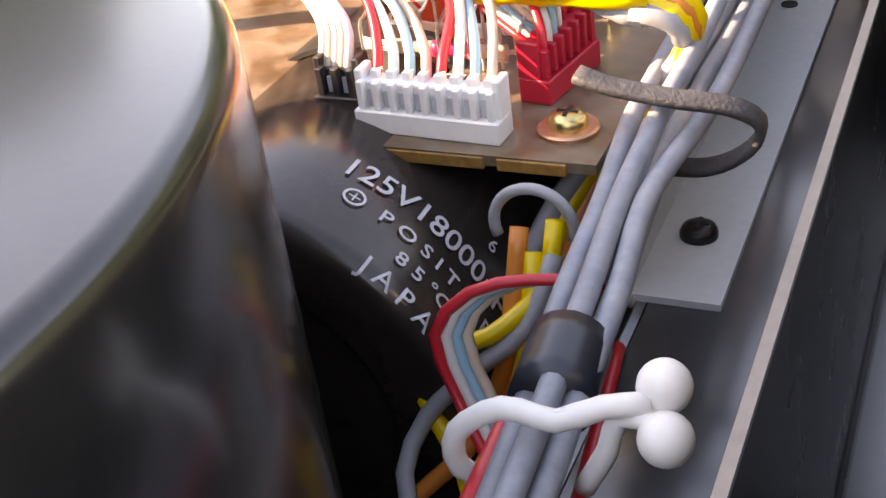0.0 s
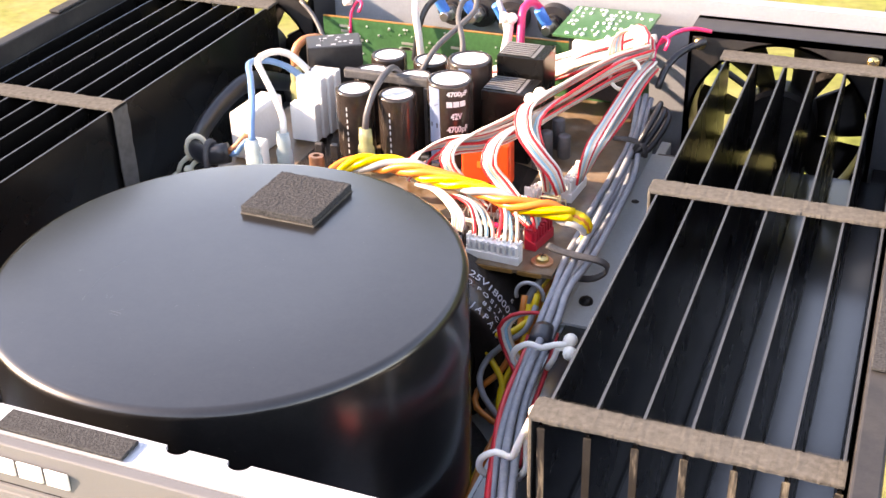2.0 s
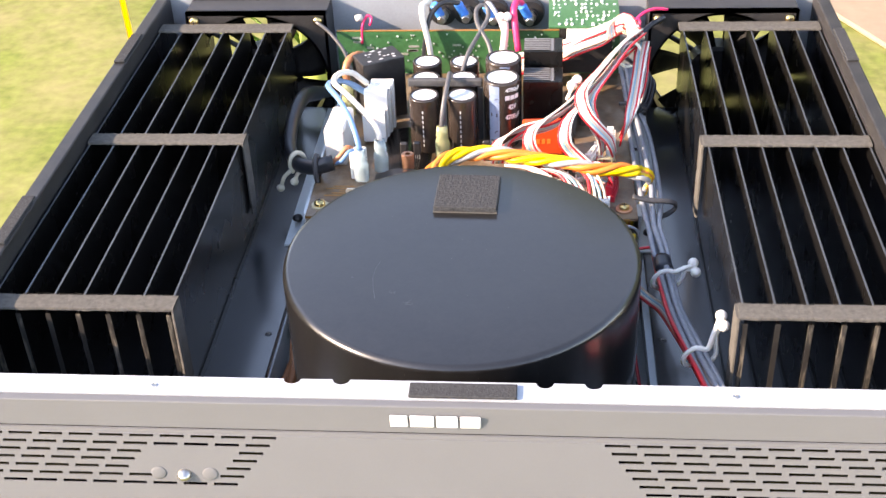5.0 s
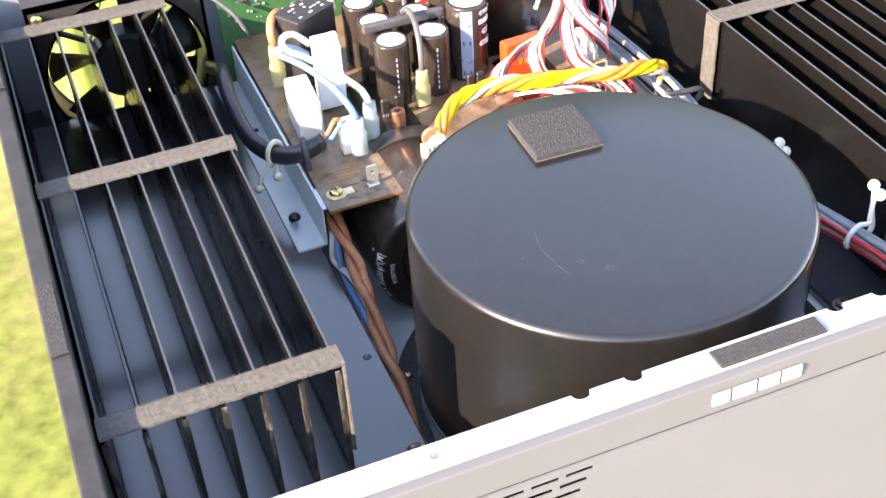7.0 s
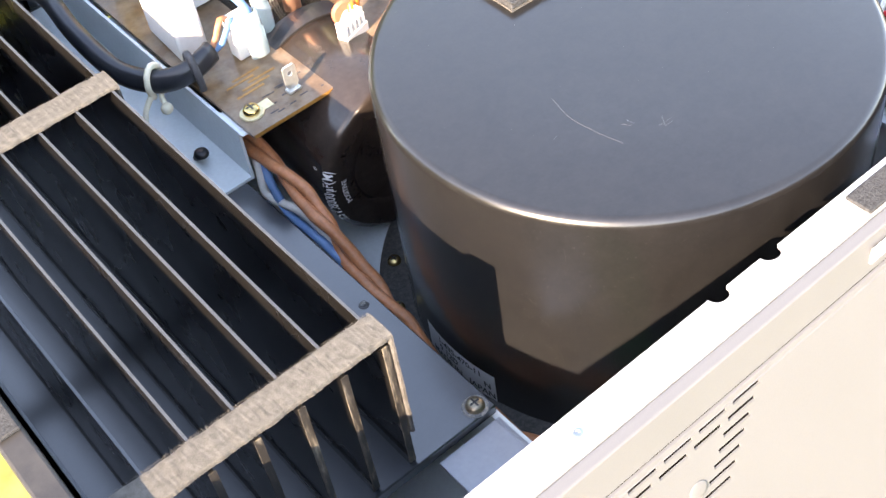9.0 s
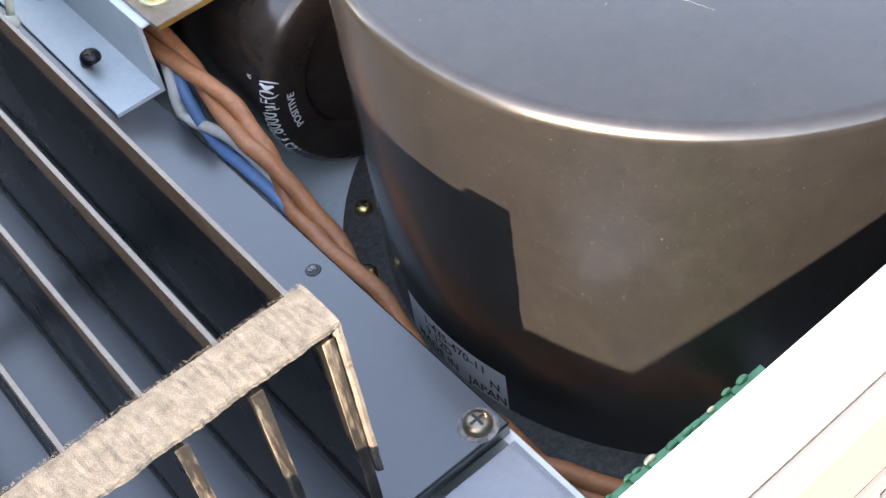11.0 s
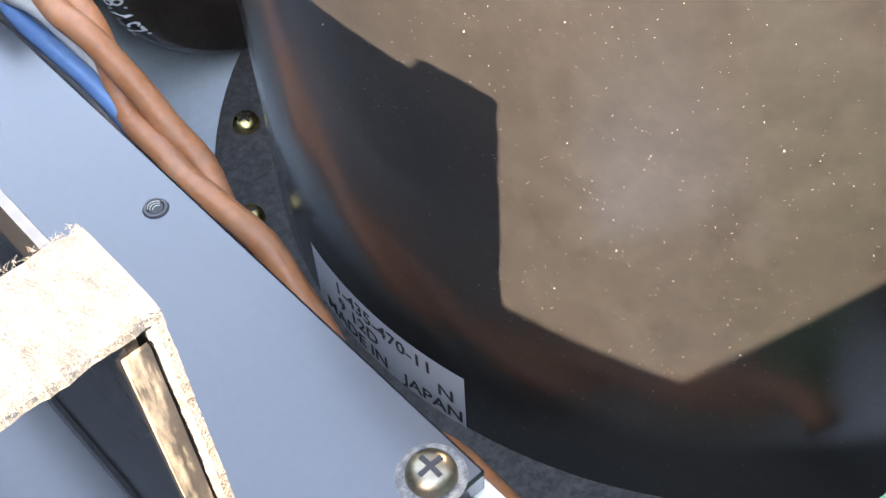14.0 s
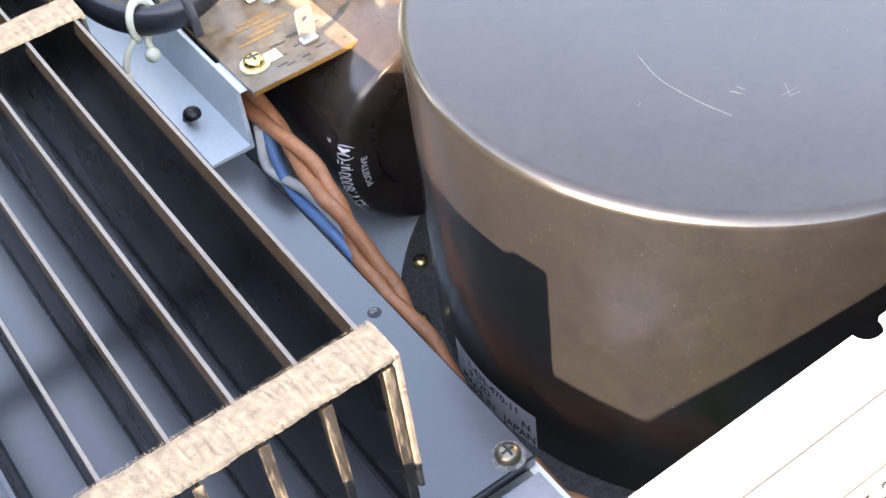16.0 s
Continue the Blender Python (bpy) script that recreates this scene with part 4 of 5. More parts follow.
def boot(x, y, h, mat, label, z0=PZ, tilt=0.0):
    b = thing("terminal_boot", (x, y, z0), label, "terminal boot", "terminal boots")
    m = pose(x, y, z0, tilt, 0, 0)
    prof = [(0.0036, 0.0), (0.0037, h * 0.45), (0.0034, h * 0.55), (0.0028, h * 0.6), (0.0031, h * 0.7), (0.0026, h), (0.0018, h)]
    bm = lathe(prof, 16)
    bmesh.ops.scale(bm, verts=bm.verts, vec=(1.15, 0.8, 1))
    part("sleeve", turned(bm, m), mat, b, smooth=True)
    part("blade", turned(box(-0.0022, 0.0022, -0.0004, 0.0004, -0.001, 0.006), m), "solder", b)
    return b


boot(-0.062, 0.221, 0.0175, "blue_boot", "translucent blue insulating boot on a blade terminal", PZ + 0.0015)
boot(-0.0522, 0.2335, 0.0165, "blue_boot", "translucent blue insulating boot on a blade terminal", PZ + 0.0015)
boot(-0.0795, 0.3035, 0.0185, "yellow_boot", "translucent yellow insulating boot on a blade terminal", PZ + 0.002)
boot(-0.0187, 0.2525, 0.0155, "yellow_boot", "translucent yellow insulating boot on a blade terminal", PZ + 0.0015)

# finned heat sinks on the board
for y0, zt in ((0.283, -0.0085), (0.3045, 0.0005)):
    h = thing("small_heat_sink", (0.038, y0, PZ), "small black heat sink with a comb of fins", "heat sink", "small heat sinks")
    part("body", box(0.0268, 0.0497, y0, y0 + 0.0016, PZ, zt, 0.0003), "black", h)
    # Comb tops and web are coloured paler to stand for light on them.
    for k in range(7):
        f = part("fin", box(0.0268, 0.0425, y0 + 0.003 + 0.0024 * k, y0 + 0.0042 + 0.0024 * k, PZ + 0.002, zt - 0.0003), "black", h)
        part("pale_edge", box(0.0269, 0.0424, y0 + 0.003 + 0.0024 * k, y0 + 0.0042 + 0.0024 * k, zt - 0.0003, zt), "comb_edge", f)
    part("web", box(0.0425, 0.0447, y0 + 0.0016, y0 + 0.0195, PZ, zt - 0.0004, 0.0003), "comb_edge", h, "web in a paler grey that stands for light on it")
    part("side_wall", box(0.0447, 0.0497, y0 + 0.0016, y0 + 0.0195, PZ, zt, 0.0003), "black", h)

red = thing("film_capacitor", (0.039, 0.257, PZ), "glossy orange-red box film capacitor", "capacitor")
part("box", turned(box(-0.0115, 0.0115, -0.0042, 0.0042, PZ + 0.0005, -0.019, 0.0014, seg=3), pose(0.0385, 0.2585, 0, 0, 0, 4)), "red_film", red)
for k in range(3):
    part("print", turned(box(-0.004 + 0.003 * k, -0.002 + 0.003 * k, -0.0044, -0.00425, -0.029, -0.0265), pose(0.0385, 0.2585, 0, 0, 0, 4)), "orange_wire", red)
cp = thing("copper_coil", (-0.0374, 0.2365, PZ), "small copper ring inductor on the board", "inductor")
part("ring", lathe([(0.0017, 0.0005), (0.0034, 0.0005), (0.0036, 0.001), (0.0036, 0.0085), (0.0034, 0.009), (0.0017, 0.009), (0.0017, 0.0005)], 28, m=Matrix.Translation((-0.0374, 0.2365, PZ))), "copper", cp, smooth=False)
# small upright transistors
for x, y in ((0.0065, 0.2505), (0.0115, 0.2505), (-0.0405, 0.2475), (0.019, 0.2435), (-0.033, 0.2485)):
    q = thing("transistor", (x, y, PZ), "small black upright transistor on thin leads", "transistor", "transistors")
    part("body", box(x - 0.0021, x + 0.0021, y - 0.0014, y + 0.0014, PZ + 0.004, PZ + 0.0105, 0.0006), "black_plastic", q)
    for d in (-0.0012, 0, 0.0012):
        part("lead", rod((x + d, y, PZ - 0.0005), (x + d, y, PZ + 0.0045), 0.0003, 6), "solder", q)
# small blue and grey electrolytics behind the wiring
for x, y, h in ((0.0555, 0.292, 0.011), (0.0575, 0.305, 0.012), (0.063, 0.296, 0.009), (0.0545, 0.282, 0.01)):
    c = thing("small_capacitor", (x, y, PZ), "small grey-blue upright capacitor", "capacitor", "small capacitors")
    part("sleeve", rod((x, y, PZ), (x, y, PZ + h), 0.0031, 20, 0.0005), "dark_lead", c, smooth=True)
# axial resistors and wire links near the front corner
rng = random.Random(12)
for k in range(7):
    x, y = 0.045 + 0.0062 * (k % 4), 0.2115 + 0.009 * (k // 4)
    q = thing("resistor", (x, y, PZ), "small axial resistor with bent leads", "resistor", "axial resistors")
    part("body", sweep([Vector((x - 0.0032 + 0.0008 * j, y, PZ + 0.0026)) for j in range(9)], lambda t: 0.0012 - 0.0003 * math.sin(math.pi * t) + 0.0, 10), "cream_wire" if k % 2 else "pink_red" if k == 2 else "white_plastic", q, smooth=True)
    for sd in (-1, 1):
        part("lead", sweep(spline([(x + sd * 0.0032, y, PZ + 0.0026), (x + sd * 0.005, y, PZ + 0.0026), (x + sd * 0.0053, y, PZ - 0.0005)], 0.001), 0.0003, 6), "solder", q)
for k in range(8):
    x, y = 0.043 + 0.0045 * k, 0.2085 + 0.002 * (k % 3)
    q = thing("wire_link", (x, y, PZ), "bare tinned wire link on the board", "wire link", "wire links")
    part("wire", sweep(spline([(x, y, PZ - 0.0005), (x, y, PZ + 0.0065), (x + 0.0004, y + 0.001, PZ + 0.0075), (x + 0.0002, y + 0.006, PZ + 0.0074), (x, y + 0.007, PZ - 0.0005)], 0.001), 0.0003, 6), "solder", q)
pl = thing("board_label", (0.059, 0.207, PZ), "small white printed label on the board", "label")
part("paper", box(0.0525, 0.0605, 0.2055, 0.2085, PZ + 0.0001, PZ + 0.0003), "label_paper", pl)
for k in range(3):
    part("print", box(0.0535 + 0.002 * k, 0.0548 + 0.002 * k, 0.2064, 0.2078, PZ + 0.0003, PZ + 0.00036), "ink", pl)


# ---- plug connectors ----
def plug(x0, y0, n, mat, label, rot=0.0, pitch=0.0026, h=0.0082, d=0.0052):
    """A crimp housing with a raised back wall, a window for each contact and end ears."""
    m = pose(x0, y0, PZ, 0, 0, rot)
    w = n * pitch
    c = thing("plug_connector", (x0, y0, PZ), label, "connector", "plug connectors")
    bm = box(-0.0012, w + 0.0012, 0, d, 0, h * 0.42, 0.0002)
    bm = box(-0.0006, w + 0.0006, d * 0.35, d, h * 0.42, h * 0.9, 0.0002, bm)
    body = part("housing", turned(bm, m), mat, c)
    for k in range(n + 1):
        part("rib", turned(box(k * pitch - 0.0005, k * pitch + 0.0005, d * 0.08, d * 0.4, h * 0.42, h * 0.95, 0.0001), m), mat, body)
    for k in range(n):
        part("contact", turned(box(k * pitch + 0.0008, k * pitch + pitch - 0.0008, d * 0.28, d * 0.36, h * 0.44, h * 0.75), m), "print_grey", body)
        part("tooth", turned(box(k * pitch + 0.0007, k * pitch + pitch - 0.0007, d * 0.6, d * 0.95, h * 0.9, h * 1.04), m), mat, body)
    for x in (-0.0012, w):
        part("ear", turned(box(x, x + 0.0012, d * 0.3, d, h * 0.42, h * 1.12, 0.0002), m), mat, body)
    return c


plug(0.0522, 0.1866, 8, "white_plastic", "white eight-way plug connector at the board edge", rot=-3)
plug(0.0437, 0.19, 2, "black_plastic", "black two-way plug connector at the board edge")
plug(0.0775, 0.2005, 6, "red_plastic", "red six-way plug connector on the board", rot=80)
plug(-0.0345, 0.1975, 4, "white_plastic", "white plug connector at the end of the twisted leads", rot=18)
dc = thing("disc_capacitor", (-0.0288, 0.2085, PZ), "small red-brown disc capacitor on edge", "capacitor")
part("disc", rod((-0.0290, 0.2075, PZ + 0.0065), (-0.0286, 0.2098, PZ + 0.0065), 0.0055, 24, 0.0008), "red_disc", dc, smooth=False)
part("lead", rod((-0.0288, 0.2086, PZ - 0.0005), (-0.0288, 0.2086, PZ + 0.002), 0.0004, 8), "solder", dc)
plug(0.0795, 0.2525, 7, "white_plastic", "white plug connector beside the board edge", rot=86)
plug(0.067, 0.236, 6, "white_plastic", "white plug connector under the ribbon cables", rot=70)

# ---- ribbon cables ----
U = (0.5, -0.35, 0.75)
DOWN = "flat striped ribbon cable looping down to the board"
TO_PLUG = "flat striped ribbon cable dropping to a white plug"
ribbon("flat striped ribbon cable running low across the board", [(0.094, 0.32, 0.0), (0.0835, 0.302, 0.0005), (0.0705, 0.2775, -0.0035), (0.0561, 0.2555, -0.0075), (0.0424, 0.2415, -0.0105), (0.0269, 0.2372, -0.0135), (0.0146, 0.2325, -0.0185), (0.0095, 0.2255, -0.0265)],
       [U, U, (0.5, -0.4, 0.7), (0.3, -0.6, 0.7), (0.1, -0.6, 0.75), (0.1, -0.5, 0.8), (0.5, -0.6, 0.4), (0.9, -0.3, 0.1)])
ribbon("flat striped ribbon cable running low across the board", [(0.0945, 0.319, -0.003), (0.0845, 0.301, -0.003), (0.071, 0.2765, -0.007), (0.058, 0.256, -0.0115), (0.044, 0.243, -0.015), (0.029, 0.239, -0.0175), (0.018, 0.2355, -0.0225), (0.013, 0.2285, -0.029)],
       [U, U, (0.5, -0.4, 0.7), (0.3, -0.6, 0.7), (0.1, -0.6, 0.75), (0.1, -0.5, 0.8), (0.5, -0.6, 0.4), (0.9, -0.3, 0.1)], RIBBON[::-1])
ribbon(DOWN, [(0.093, 0.321, 0.004), (0.082, 0.302, 0.005), (0.0685, 0.2765, 0.0015), (0.054, 0.252, -0.0035), (0.0395, 0.2365, -0.0075), (0.0322, 0.2285, -0.0098), (0.0312, 0.2228, -0.0145), (0.0345, 0.224, -0.0215), (0.041, 0.223, -0.0275), (0.05, 0.2165, -0.0305)],
       [U, U, (0.5, -0.4, 0.7), (0.3, -0.6, 0.7), (0.2, -0.7, 0.5), (0.6, -0.7, 0.1), (0.95, -0.2, 0.1), (0.9, -0.1, 0.3), (0.6, -0.5, 0.5), (0.6, -0.5, 0.5)])
ribbon(DOWN, [(0.0955, 0.3195, 0.003), (0.0855, 0.299, 0.003), (0.0725, 0.2725, -0.0005), (0.0605, 0.2495, -0.0035), (0.0535, 0.236, -0.0048), (0.0505, 0.2268, -0.007), (0.0505, 0.221, -0.0125), (0.0548, 0.2225, -0.02), (0.064, 0.2165, -0.0265), (0.0735, 0.2095, -0.0295)],
       [U, U, (0.5, -0.4, 0.7), (0.4, -0.6, 0.6), (0.5, -0.7, 0.3), (0.8, -0.5, 0.1), (0.95, -0.1, 0.1), (0.9, 0.1, 0.3), (0.6, 0.4, 0.5), (0.5, 0.7, 0.3)])
ribbon(TO_PLUG, [(0.0945, 0.3185, 0.006), (0.083, 0.298, 0.007), (0.07, 0.272, 0.005), (0.0605, 0.2525, 0.003), (0.0592, 0.2435, 0.001), (0.062, 0.2365, -0.004), (0.0685, 0.2345, -0.0115), (0.0752, 0.235, -0.0195), (0.0782, 0.2365, -0.0275)],
       [U, U, (0.6, -0.5, 0.6), (0.8, -0.4, 0.4), (0.95, -0.2, 0.1), (0.9, 0.2, 0.1), (0.7, 0.6, 0.1), (0.5, 0.8, 0.1), (0.3, 0.94, 0)])
ribbon(TO_PLUG, [(0.0965, 0.3165, 0.0045), (0.0865, 0.296, 0.0055), (0.0735, 0.2685, 0.0022), (0.065, 0.2505, -0.0005), (0.0635, 0.2425, -0.0035), (0.0665, 0.2375, -0.0105), (0.0705, 0.2395, -0.02), (0.0715, 0.2405, -0.0285)],
       [U, U, (0.6, -0.5, 0.6), (0.8, -0.4, 0.4), (0.95, -0.2, 0.1), (0.8, 0.5, 0.1), (0.5, 0.8, 0.1), (0.3, 0.94, 0)], RIBBON[::-1])
ribbon(TO_PLUG, [(0.097, 0.315, 0.0015), (0.0945, 0.2995, 0.0), (0.0925, 0.285, -0.0035), (0.0895, 0.2665, -0.0095), (0.0862, 0.2525, -0.0165), (0.0822, 0.2535, -0.0285)],
       [(0.9, -0.3, 0.2), (0.9, -0.3, 0.3), (0.8, -0.5, 0.3), (0.8, -0.5, 0.3), (0.6, 0.6, 0.2), (0.15, 1, 0)])
ribbon(TO_PLUG, [(0.0985, 0.314, -0.0015), (0.0965, 0.2995, -0.0035), (0.095, 0.286, -0.0075), (0.0915, 0.2725, -0.014), (0.0862, 0.2645, -0.021), (0.0825, 0.2635, -0.0285)],
       [(0.9, -0.3, 0.2), (0.9, -0.3, 0.3), (0.8, -0.5, 0.3), (0.7, 0.2, 0.3), (0.5, 0.8, 0.2), (0.15, 1, 0)], RIBBON[:6])
# cream bundle that comes from behind the small heat sinks and is knotted in
CREAM = ("cream_wire", "white_wire", "cream_wire", "blue_wire", "cream_wire", "white_wire", "red_wire")
for k in range(5):
    dz, dy = 0.0022 * (k % 3) - 0.002, 0.0024 * (k // 2)
    ribbon("cream ribbon cable behind the small heat sinks", [(0.0955 - 0.001 * k, 0.3185 + 0.0008 * k, 0.001 + 0.0014 * k), (0.0925 - 0.0012 * k, 0.3305 + dy * 0.5, 0.0045 + dz), (0.0845, 0.3345 + dy, 0.003 + dz), (0.0745, 0.333 + dy, -0.0025 + dz * 1.5), (0.064, 0.3325 + dy, -0.0065 + dz * 1.5), (0.05, 0.335 + dy, -0.0135 + dz), (0.032, 0.34 + dy, -0.021 + dz), (0.01, 0.343 + dy, -0.026 + dz)],
           [(0.7, -0.2, 0.6), (0.6, 0.2, 0.7), (0.1, 0.5 + 0.1 * k, 0.8 - 0.2 * k), (0.0, 0.6, 0.8 - 0.25 * k), (0, 0.6, 0.8 - 0.2 * k), (0, 0.6, 0.8), (0, 0.6, 0.8), (0, 0.6, 0.8)], CREAM if k % 2 else CREAM[::-1][:6])
ribbon("cream ribbon cable curling over the knot", [(0.0915, 0.316, 0.001), (0.09, 0.327, 0.0085), (0.0845, 0.3325, 0.0105), (0.0785, 0.3285, 0.007), (0.079, 0.3225, 0.001)],
       [(0.7, 0.3, 0.3), (0.8, 0.5, 0.2), (0.5, 0.8, 0.1), (0.4, 0.7, 0.1), (0.6, 0.5, 0.2)], CREAM)
# single wires fanning into the white nine-way plug and the black one
fan_cols = ("red_wire", "white_wire", "blue_wire", "cream_wire", "red_wire", "white_wire", "blue_wire", "cream_wire")
fw = thing("wire_fan", (0.062, 0.19, PZ), "loose wires fanning into a white plug", "wires")
rng = random.Random(14)
for k, c in enumerate(fan_cols):
    x = 0.0522 + 0.0026 * (k + 0.5)
    top_x, top_y = (0.031 + 0.0014 * k, 0.2155) if k < 4 else (0.0505 + 0.0012 * k, 0.2155)
    wire("wire", [(top_x, top_y, -0.0275), ((top_x * 2 + x) / 3, top_y - 0.006, -0.0225 + rng.uniform(-0.001, 0.001)), ((top_x + x * 3) / 4 + rng.uniform(-0.001, 0.001), 0.2005 + rng.uniform(-0.001, 0.0015), -0.0225 + rng.uniform(-0.001, 0.001)), (x - 0.0003, 0.1928, -0.0265), (x, 0.1902, -0.0305)], 0.00078, c, fw, seg=8, step=0.002)
fb = thing("wire_fan", (0.045, 0.19, PZ), "loose pale wires fanning into a black plug", "wires")
for k, c in enumerate(("white_wire", "cream_wire", "white_wire", "cream_wire", "white_wire")):
    x = 0.0432 + 0.0011 * k
    wire("wire", [(0.018 + 0.001 * k, 0.219, -0.026), (0.031 + 0.001 * k, 0.2065, -0.0205), (x - 0.001, 0.1965, -0.0235), (x, 0.1925, -0.0305)], 0.00075, c, fb, seg=7, step=0.002)
fr_ = thing("wire_fan", (0.078, 0.205, PZ), "red and white wires entering a red plug", "wires")
for k, c in enumerate(("red_wire", "white_wire", "blue_wire", "white_wire", "red_wire")):
    wire("wire", [(0.0655 + 0.0008 * k, 0.2165, -0.0225), (0.0715 + 0.0006 * k, 0.209 + 0.001 * k, -0.0225), (0.0757, 0.2025 + 0.0027 * k, -0.0265), (0.0757, 0.2023 + 0.0027 * k, -0.0305)], 0.00075, c, fr_, seg=7, step=0.002)

# small parts behind the white plug
ON_BOARD = False
TOP = PZ - 0.0065
wr = thing("cement_resistor", (0.0665, 0.2335, TOP), "small white block resistor standing on the board", "resistor")
body = part("body", box(0.0605, 0.0725, 0.2315, 0.2357, TOP, TOP + 0.0062, 0.0003), "white_cement", wr)
for k, (u, w) in enumerate(((0.0622, 0.0022), (0.0652, 0.0036), (0.0696, 0.0014))):
    part("print", box(u, u + w, 0.2313, 0.2315, TOP + 0.0022, TOP + 0.0042), "ink", body)
pr_ = thing("resistor", (0.072, 0.2446, TOP), "pink resistor with coloured bands raised on its leads", "resistor", "small resistors")
part("body", lathe([(0, 0), (0.0013, 0.0), (0.0018, 0.0006), (0.0018, 0.002), (0.0014, 0.0026), (0.0014, 0.0064), (0.0018, 0.007), (0.0018, 0.0084), (0.0013, 0.009), (0, 0.009)], 20, m=Matrix.Translation((0.0672, 0.2446, TOP + 0.0055)) @ pose(0, 0, 0, 0, 90, 0)), "pink_ceramic", pr_, smooth=True)
for q, cc in ((0.0012, "red_plastic"), (0.0036, "brown_wire"), (0.0052, "red_plastic"), (0.0078, "tinned")):
    rad = 0.00186 if q in (0.0012, 0.0078) else 0.00146
    part("band", lathe([(rad, 0), (rad, 0.0007)], 20, m=Matrix.Translation((0.0672 + q, 0.2446, TOP + 0.0055)) @ pose(0, 0, 0, 0, 90, 0)), cc, pr_, smooth=True)
for x0, x1 in ((0.0645, 0.0672), (0.0762, 0.0789)):
    ends = [(x0, 0.2446, TOP + 0.0055), (x1, 0.2446, TOP + 0.0055)] if x0 < 0.07 else [(x1, 0.2446, TOP + 0.0055), (x0, 0.2446, TOP + 0.0055)]
    part("lead", sweep(spline([(ends[0][0], 0.2446, TOP), ends[0], ends[1]], 0.001), 0.00035, 6), "tinned", pr_, smooth=True)
for x, y, w in ((0.069, 0.2395, 0.008), (0.0715, 0.2415, 0.006)):
    jl = thing("jumper_wire", (x, y, TOP), "bent tinned jumper wire standing on the board", "wire", "jumper wires")
    part("wire", sweep(spline([(x, y, TOP), (x, y, TOP + 0.0075), (x + 0.0006, y, TOP + 0.0085), (x + w - 0.0006, y, TOP + 0.0085), (x + w, y, TOP + 0.0075), (x + w, y, TOP)], 0.0008), 0.0004, 6), "tinned", jl, smooth=True)
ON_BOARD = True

# ---- heavy twisted supply leads ----
twisted("twisted_leads", "thick twisted yellow orange and grey supply leads", [(-0.03, 0.2085, -0.0352), (-0.0268, 0.2075, -0.0315), (-0.021, 0.214, -0.026), (-0.012, 0.2195, -0.0215), (0.004, 0.2215, -0.0195), (0.018, 0.219, -0.0188), (0.034, 0.2155, -0.0195), (0.05, 0.211, -0.0192), (0.066, 0.2058, -0.0202), (0.08, 0.2062, -0.0208), (0.0905, 0.2072, -0.0228)],
        ("yellow_wire", "yellow_wire", "orange_wire", "orange_wire", "grey_wire"), 0.0023, 0.00165, 0.05)
lp = thing("supply_lead_ends", (0.09, 0.2, -0.04), "yellow orange and grey leads bending down past the board", "wires")
for k, (c, r) in enumerate((("yellow_wire", 0.0016), ("orange_wire", 0.0016), ("yellow_wire", 0.0016), ("grey_wire", 0.0016))):
    wire("wire", [(0.0885, 0.2085 - 0.0012 * k, -0.0215 - 0.0008 * k), (0.0942, 0.2082 - 0.001 * k, -0.0222 - 0.0011 * k), (0.0972 - 0.0006 * k, 0.2085 - 0.0006 * k, -0.0262 - 0.0008 * k), (0.0945, 0.209, -0.033), (0.0862 - 0.002 * k, 0.196 - 0.002 * k, -0.0475), (0.0825 - 0.002 * k, 0.186 - 0.002 * k, -0.062), (0.083 - 0.002 * k, 0.174, -0.078)], r, c, lp, seg=10)
# loops of leads hanging below the board corner
ON_BOARD = False
lo = thing("lead_loop", (0.075, 0.165, -0.07), "loop of yellow orange and grey leads beside the capacitor", "wires")
TAIL = [(0.0835, 0.147, -0.0865), (0.083, 0.125, -0.0905), (0.0845, 0.1, -0.094), (0.0845, 0.07, -0.098), (0.081, 0.04, -0.101)]
for k, (c, pts) in enumerate((
        ("yellow_wire", [(0.0862, 0.182, -0.046), (0.0852, 0.178, -0.054), (0.0795, 0.1715, -0.0585), (0.0725, 0.1695, -0.0605), (0.0688, 0.1695, -0.0648), (0.072, 0.1675, -0.0705), (0.0795, 0.16, -0.0765)]),
        ("orange_wire", [(0.0815, 0.181, -0.047), (0.0815, 0.176, -0.056), (0.081, 0.172, -0.064), (0.077, 0.1655, -0.0735), (0.0695, 0.159, -0.0808), (0.0715, 0.1525, -0.0838), (0.078, 0.149, -0.085)]),
        ("grey_wire", [(0.0865, 0.18, -0.05), (0.084, 0.174, -0.058), (0.0775, 0.169, -0.063), (0.0714, 0.166, -0.0695), (0.0698, 0.1605, -0.075), (0.0736, 0.1552, -0.08), (0.079, 0.152, -0.0835)]),
        ("yellow_wire", [(0.0835, 0.18, -0.05), (0.084, 0.174, -0.06), (0.083, 0.168, -0.068), (0.0795, 0.162, -0.0755), (0.0795, 0.156, -0.0805)]),
        ("orange_wire", [(0.0828, 0.1805, -0.053), (0.0825, 0.174, -0.063), (0.0808, 0.168, -0.072), (0.0785, 0.161, -0.079), (0.08, 0.154, -0.0845)]))):
    o = Vector((0.0012 * (k % 3 - 1), 0, 0.0026 * (k // 2) - 0.0026))
    wire("wire", pts + [Vector(p) + o for p in TAIL], 0.0013, c, lo, seg=9)
wire("red_wire", [(0.0865, 0.171, -0.058), (0.0845, 0.16, -0.0725), (0.0855, 0.147, -0.083), (0.0865, 0.125, -0.087), (0.088, 0.1, -0.09), (0.088, 0.07, -0.094)], 0.0009, "red_wire", lo, seg=8)
